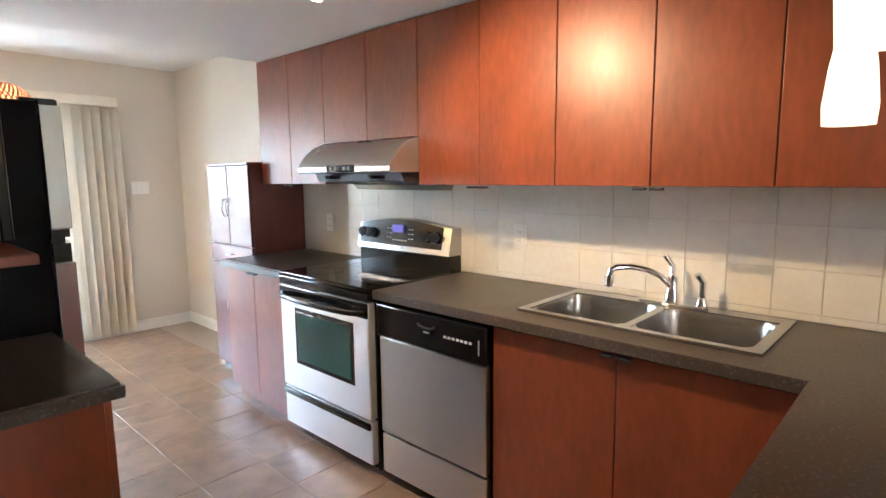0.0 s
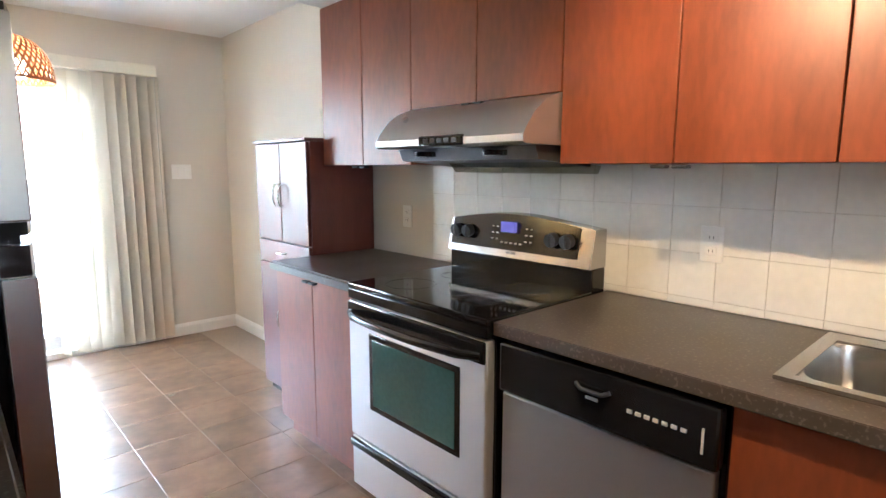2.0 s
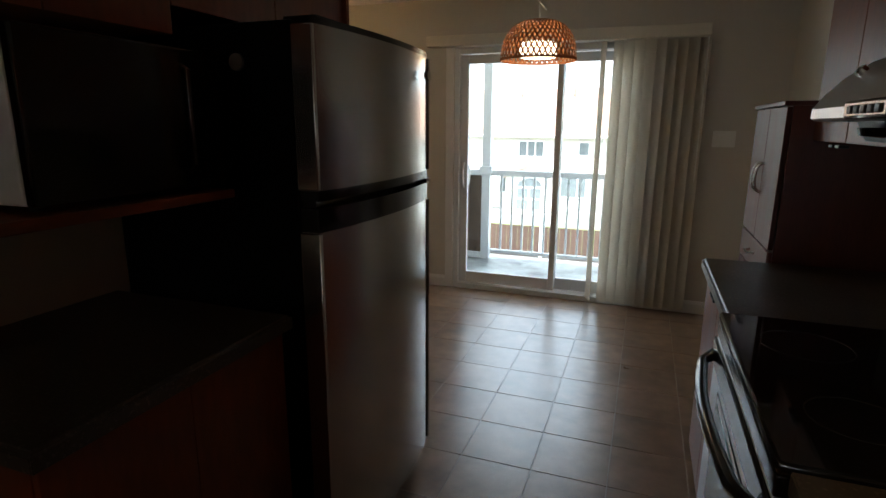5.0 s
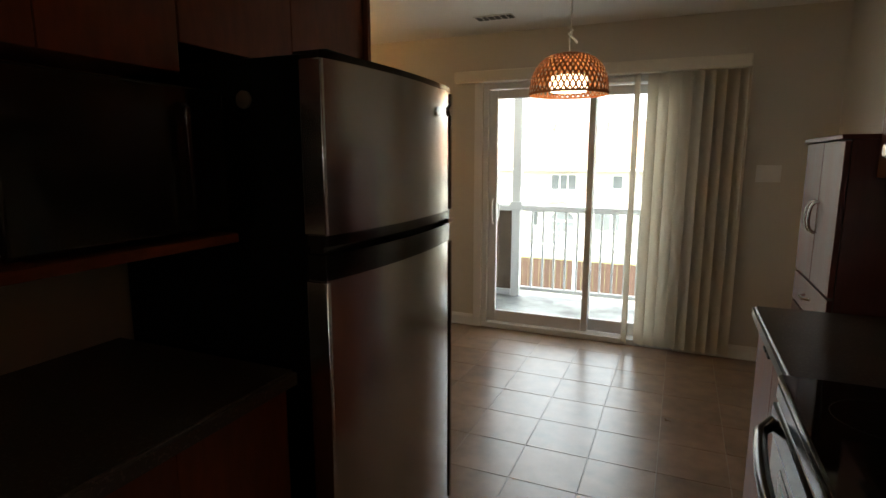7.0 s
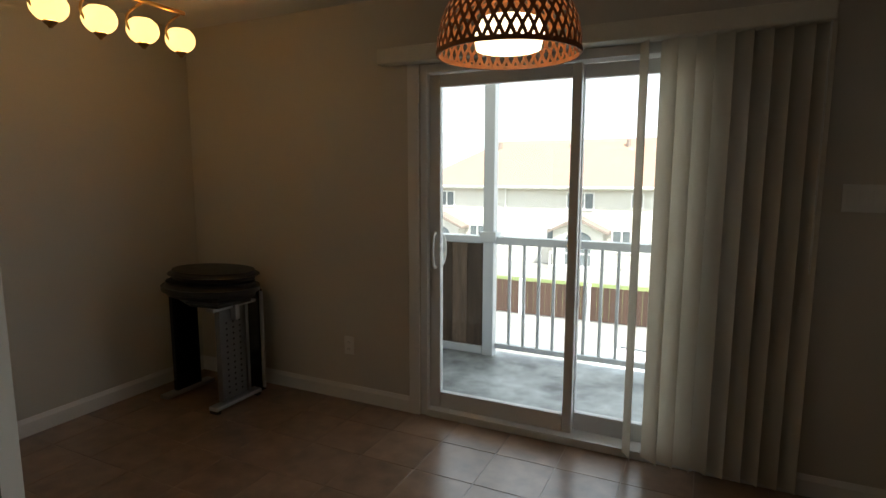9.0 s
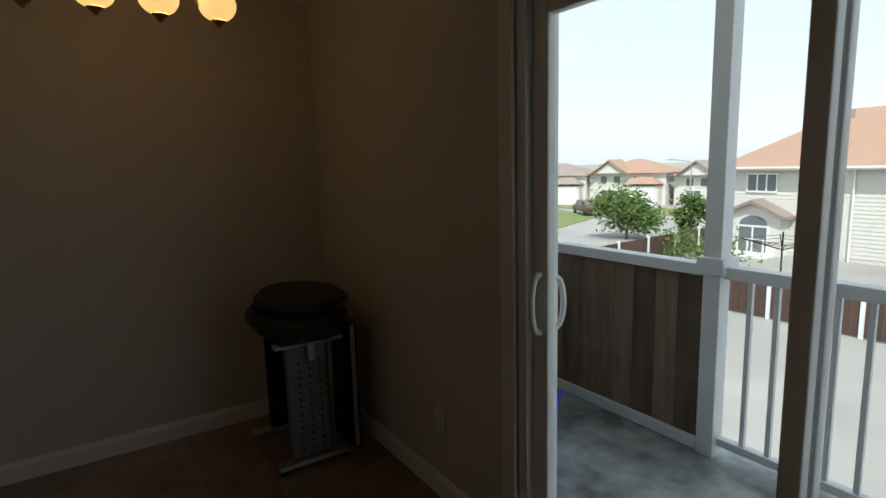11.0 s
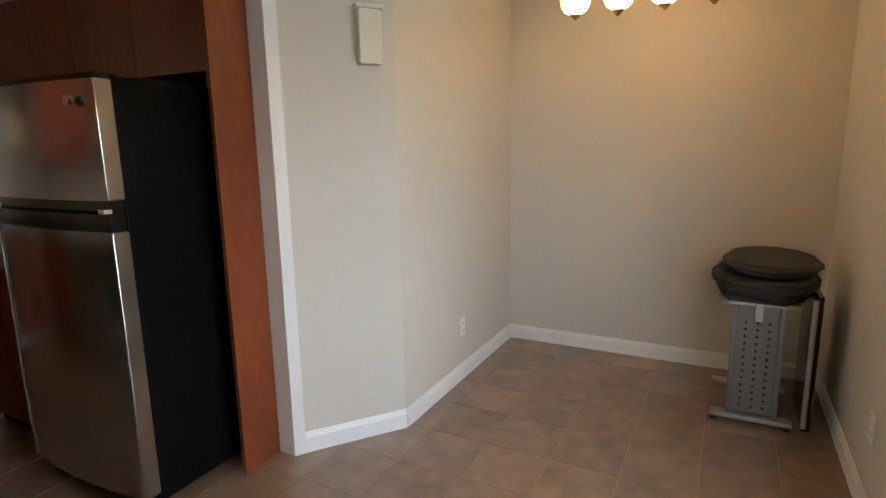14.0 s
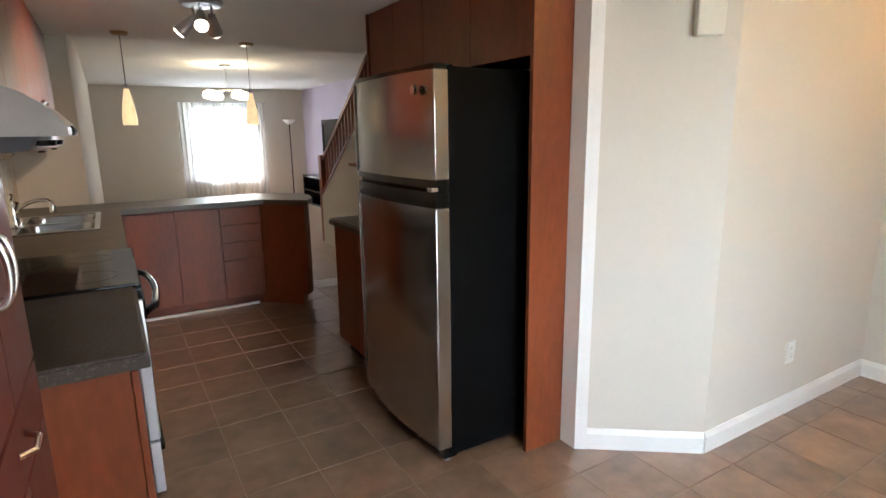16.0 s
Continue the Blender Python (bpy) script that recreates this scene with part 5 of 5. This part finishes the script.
def far_house(x, y, w, turn, eave, ridge, roof, label):
    h = thing("house", (0, 0, 0), label, "house", "far houses along the street")
    part("wall", bx(-w / 2, w / 2, 0, 8, 0, eave), SIDING, h)
    part("roof", hip(-w / 2 - 0.4, w / 2 + 0.4, -0.4, 8.4, eave, ridge), roof, h)
    part("front_gable", prism([(-w * 0.42, eave), (-w * 0.2, eave + 1.3), (0.02 * w, eave)], -0.7, 3.2, "y"), SIDING, h)
    part("gable_roof", gable(-w * 0.42, 0.02 * w, -0.7, 3.2, eave, eave + 1.6), roof, h)
    part("garage", bx(0.06 * w, 0.46 * w, -1.6, 0, 0, 2.3), SIDING, h)
    part("garage_roof", hip(0.04 * w, 0.48 * w, -1.9, 0.3, 2.5, 3.3), roof, h)
    part("garage_door", bx(0.1 * w, 0.42 * w, -1.64, -1.6, 0.05, 2.15), TRIM, h)
    for fx in (-0.3, -0.12, 0.14, 0.3):
        far_window(fx * w - 0.4, fx * w + 0.4, 0, eave - 1.2, eave - 0.35, h, 1)
    far_window(-0.34 * w, -0.16 * w, 0, 0.6, 1.7, h, 2)
    h.matrix_basis = pose(x, y, GZ, 0, 0, turn)


far_house(-51, 51, 8.5, 25, 3.5, 5.0, ROOF_GREY, "beige far house with a grey-brown roof")
far_house(-43, 55, 9, 18, 3.7, 5.3, ROOF, "beige far house with a reddish roof")
far_house(-34, 58, 8.5, 12, 3.4, 4.9, ROOF_GREY, "pale far house with a low brown roof")
far_house(-24.5, 60, 9, 8, 3.5, 5.1, ROOF_GREY, "beige far house beside the street")
far_house(-60, 46, 9, 32, 3.5, 5.1, ROOF, "beige far house at the street corner")
far_house(-70, 38, 9, 40, 3.5, 5.1, ROOF_GREY, "far house with a grey roof and garage")


def tree(x, y, height, spread, leaves, label, cone=False, leaf=0.26):
    t = thing("tree", (x, y, GZ), label, "tree")
    bm = tube((x, y, GZ), (x + 0.05, y, GZ + height * 0.45), 0.10, r2=0.06, sides=8)
    for k in range(6):
        g = 2.4 * k
        tube((x + 0.03, y, GZ + height * (0.25 + 0.04 * k)), (x + spread * 0.33 * math.cos(g), y + spread * 0.33 * math.sin(g), GZ + height * (0.55 + 0.05 * k)), 0.045, bm, 0.015, 6)
    part("trunk", bm, BARK, t, "slim brown trunk and limbs")
    rnd = random.Random(int(x * 13 + y))
    clumps = []
    for k in range(16):
        h = rnd.uniform(0.32, 0.95)
        reach = spread / 2 * ((1 - h) * 1.1 + 0.05 if cone else math.sqrt(max(0.08, 1 - ((h - 0.6) / 0.42) ** 2)))
        g = rnd.uniform(0, 6.283)
        r = reach * math.sqrt(rnd.random())
        clumps.append((Vector((x + r * math.cos(g), y + r * math.sin(g), GZ + h * height)), spread * (0.08 if cone else 0.15)))
    verts, faces = [], []
    for k in range(leaves):
        c, s = clumps[k % 16]
        p = c + Vector((rnd.gauss(0, s), rnd.gauss(0, s), rnd.gauss(0, s * 0.8)))
        q = Euler((rnd.uniform(0, 6.3), rnd.uniform(0, 6.3), rnd.uniform(0, 6.3))).to_matrix()
        a = leaf * rnd.uniform(0.5, 1.0)
        i = len(verts)
        verts += [tuple(p + q @ Vector(u)) for u in ((0, -a / 2, 0), (a / 4, 0, 0.02), (0, a / 2, 0), (-a / 4, 0, 0.02))]
        faces.append((i, i + 1, i + 2, i + 3))
    me = bpy.data.meshes.new("crown")
    me.from_pydata(verts, [], faces)
    me.materials.append(LEAF)
    ob = new("crown", me)
    ob.parent, ob.matrix_parent_inverse = t, t.matrix_basis.inverted()
    tagged(ob, "green leafy crown", kind="stuff")


tree(-24.8, 32.0, 3.2, 3.4, 4200, "small leafy green tree beside the fence", leaf=0.36)
tree(-21.5, 34.0, 2.8, 1.6, 2400, "young round green tree by the street", leaf=0.32)
tree(-36.8, 34.5, 3.0, 1.9, 1500, "small dark spruce on the corner lawn", True, 0.2)
tree(-16.8, 27.5, 1.3, 3.5, 1200, "low green shrub in the back garden")
lp = thing("street_lamp", (-31.7, 50, GZ), "grey street lamp on a tall pole", "street lamp")
part("pole", tube((-31.7, 50, GZ), (-31.7, 50, 1.05), 0.09, r2=0.05), SATIN, lp)
part("arm", tube((-31.7, 50, 1.0), (-33.5, 50, 1.25), 0.04), SATIN, lp)
part("head", bx(-34.2, -33.4, 49.85, 50.15, 1.18, 1.3, 0.03), SATIN, lp)


def car(x, y, turn, paint, label, tall=0.0):
    c = thing("car", (0, 0, 0), label, "car", "parked cars")
    side = [(-2.2, 0.35), (-2.25, 0.75), (-2.1, 0.95), (-1.5, 1.02 + tall), (-1.0, 1.42 + tall), (0.6, 1.46 + tall), (1.25, 1.0), (2.05, 0.88), (2.25, 0.6), (2.2, 0.33)]
    bm = prism(side, -0.86, 0.86, "y")
    bmesh.ops.bevel(bm, geom=[e for e in bm.edges], offset=0.06, segments=2, affect="EDGES")
    part("body", bm, paint, c)
    for s in (-1, 1):
        part("side_window", prism([(-1.3, 1.03), (-0.92, 1.34 + tall), (0.5, 1.38 + tall), (0.98, 1.03)], s * 0.85, s * 0.875, "y"), PANE_DARK, c)
        for wx in (-1.35, 1.4):
            w = part("wheel", tube((wx, s * 0.70, 0.32), (wx, s * 0.90, 0.32), 0.32, sides=20), TYRE, c)
            part("rim", tube((wx, s * 0.895, 0.32), (wx, s * 0.91, 0.32), 0.2, sides=14), SATIN, w)
        part("headlight", bx(2.12, 2.24, s * 0.62 - 0.15, s * 0.62 + 0.15, 0.62, 0.76, 0.02), GLASS, c)
    part("windscreen", prism([(0.66, 1.44 + tall), (1.24, 1.03), (1.26, 1.04), (0.70, 1.45 + tall)], -0.72, 0.72, "y"), PANE_DARK, c)
    part("rear_window", prism([(-1.06, 1.40 + tall), (-1.46, 1.06 + tall), (-1.49, 1.07 + tall), (-1.09, 1.42 + tall)], -0.7, 0.7, "y"), PANE_DARK, c)
    c.matrix_basis = pose(x, y, GZ, 0, 0, turn)


car(-2.0, 11.4, -100, CAR_WHITE, "white car parked below the balcony", 0.1)
car(-38.5, 43.4, 150, CAR_DARK, "dark red car parked on a driveway")

# ---- wall and floor tiles ----
back = structure("backsplash", bx(-0.005, -0.0005, -2.78, 0.222, 0.91, 1.381), GROUT, "off-white glazed tile backsplash with pale grout", "backsplash")
tm = {}
for i in range(20):
    y1 = 0.222 - 0.1525 * i
    y0 = max(y1 - 0.1525, -2.78)
    for z0, z1 in ((0.912, 0.938), (0.938, 1.0905), (1.0905, 1.243), (1.243, 1.381)):
        key = (round(y1 - y0, 3), round(z1 - z0, 3))
        if key not in tm:
            tm[key] = mesh_of("tile", bx(-0.009, -0.004, -key[0] + 0.0012, -0.0012, 0.0012, key[1] - 0.0012, 0.0012 if key[1] > 0.1 else 0), TILE_WALL)
        o = new("tile", tm[key])
        o.parent, o.location = back, (random.uniform(-0.0003, 0.0003), y1, z0)
ft = mesh_of("tile", bx(0.0016, 0.3084, 0.0016, 0.3084, -0.03, 0.0, 0.0014), TILE_FLOOR)
for i in range(-10, 4):
    for k in range(-11, 8):
        x, y = -1.245 + 0.31 * i, 0.41 + 0.31 * k
        cx, cy = x + 0.155, y + 0.155
        if (cx < -2.46 and cy < 0.56) or (cx < -2.8 and cy < 0.78) or cx > -0.2 or (cx > -0.45 and cy < 1.2):
            continue
        o = new("tile", ft)
        o.parent, o.location = floor, (x, y, random.uniform(-0.0004, 0.0004))
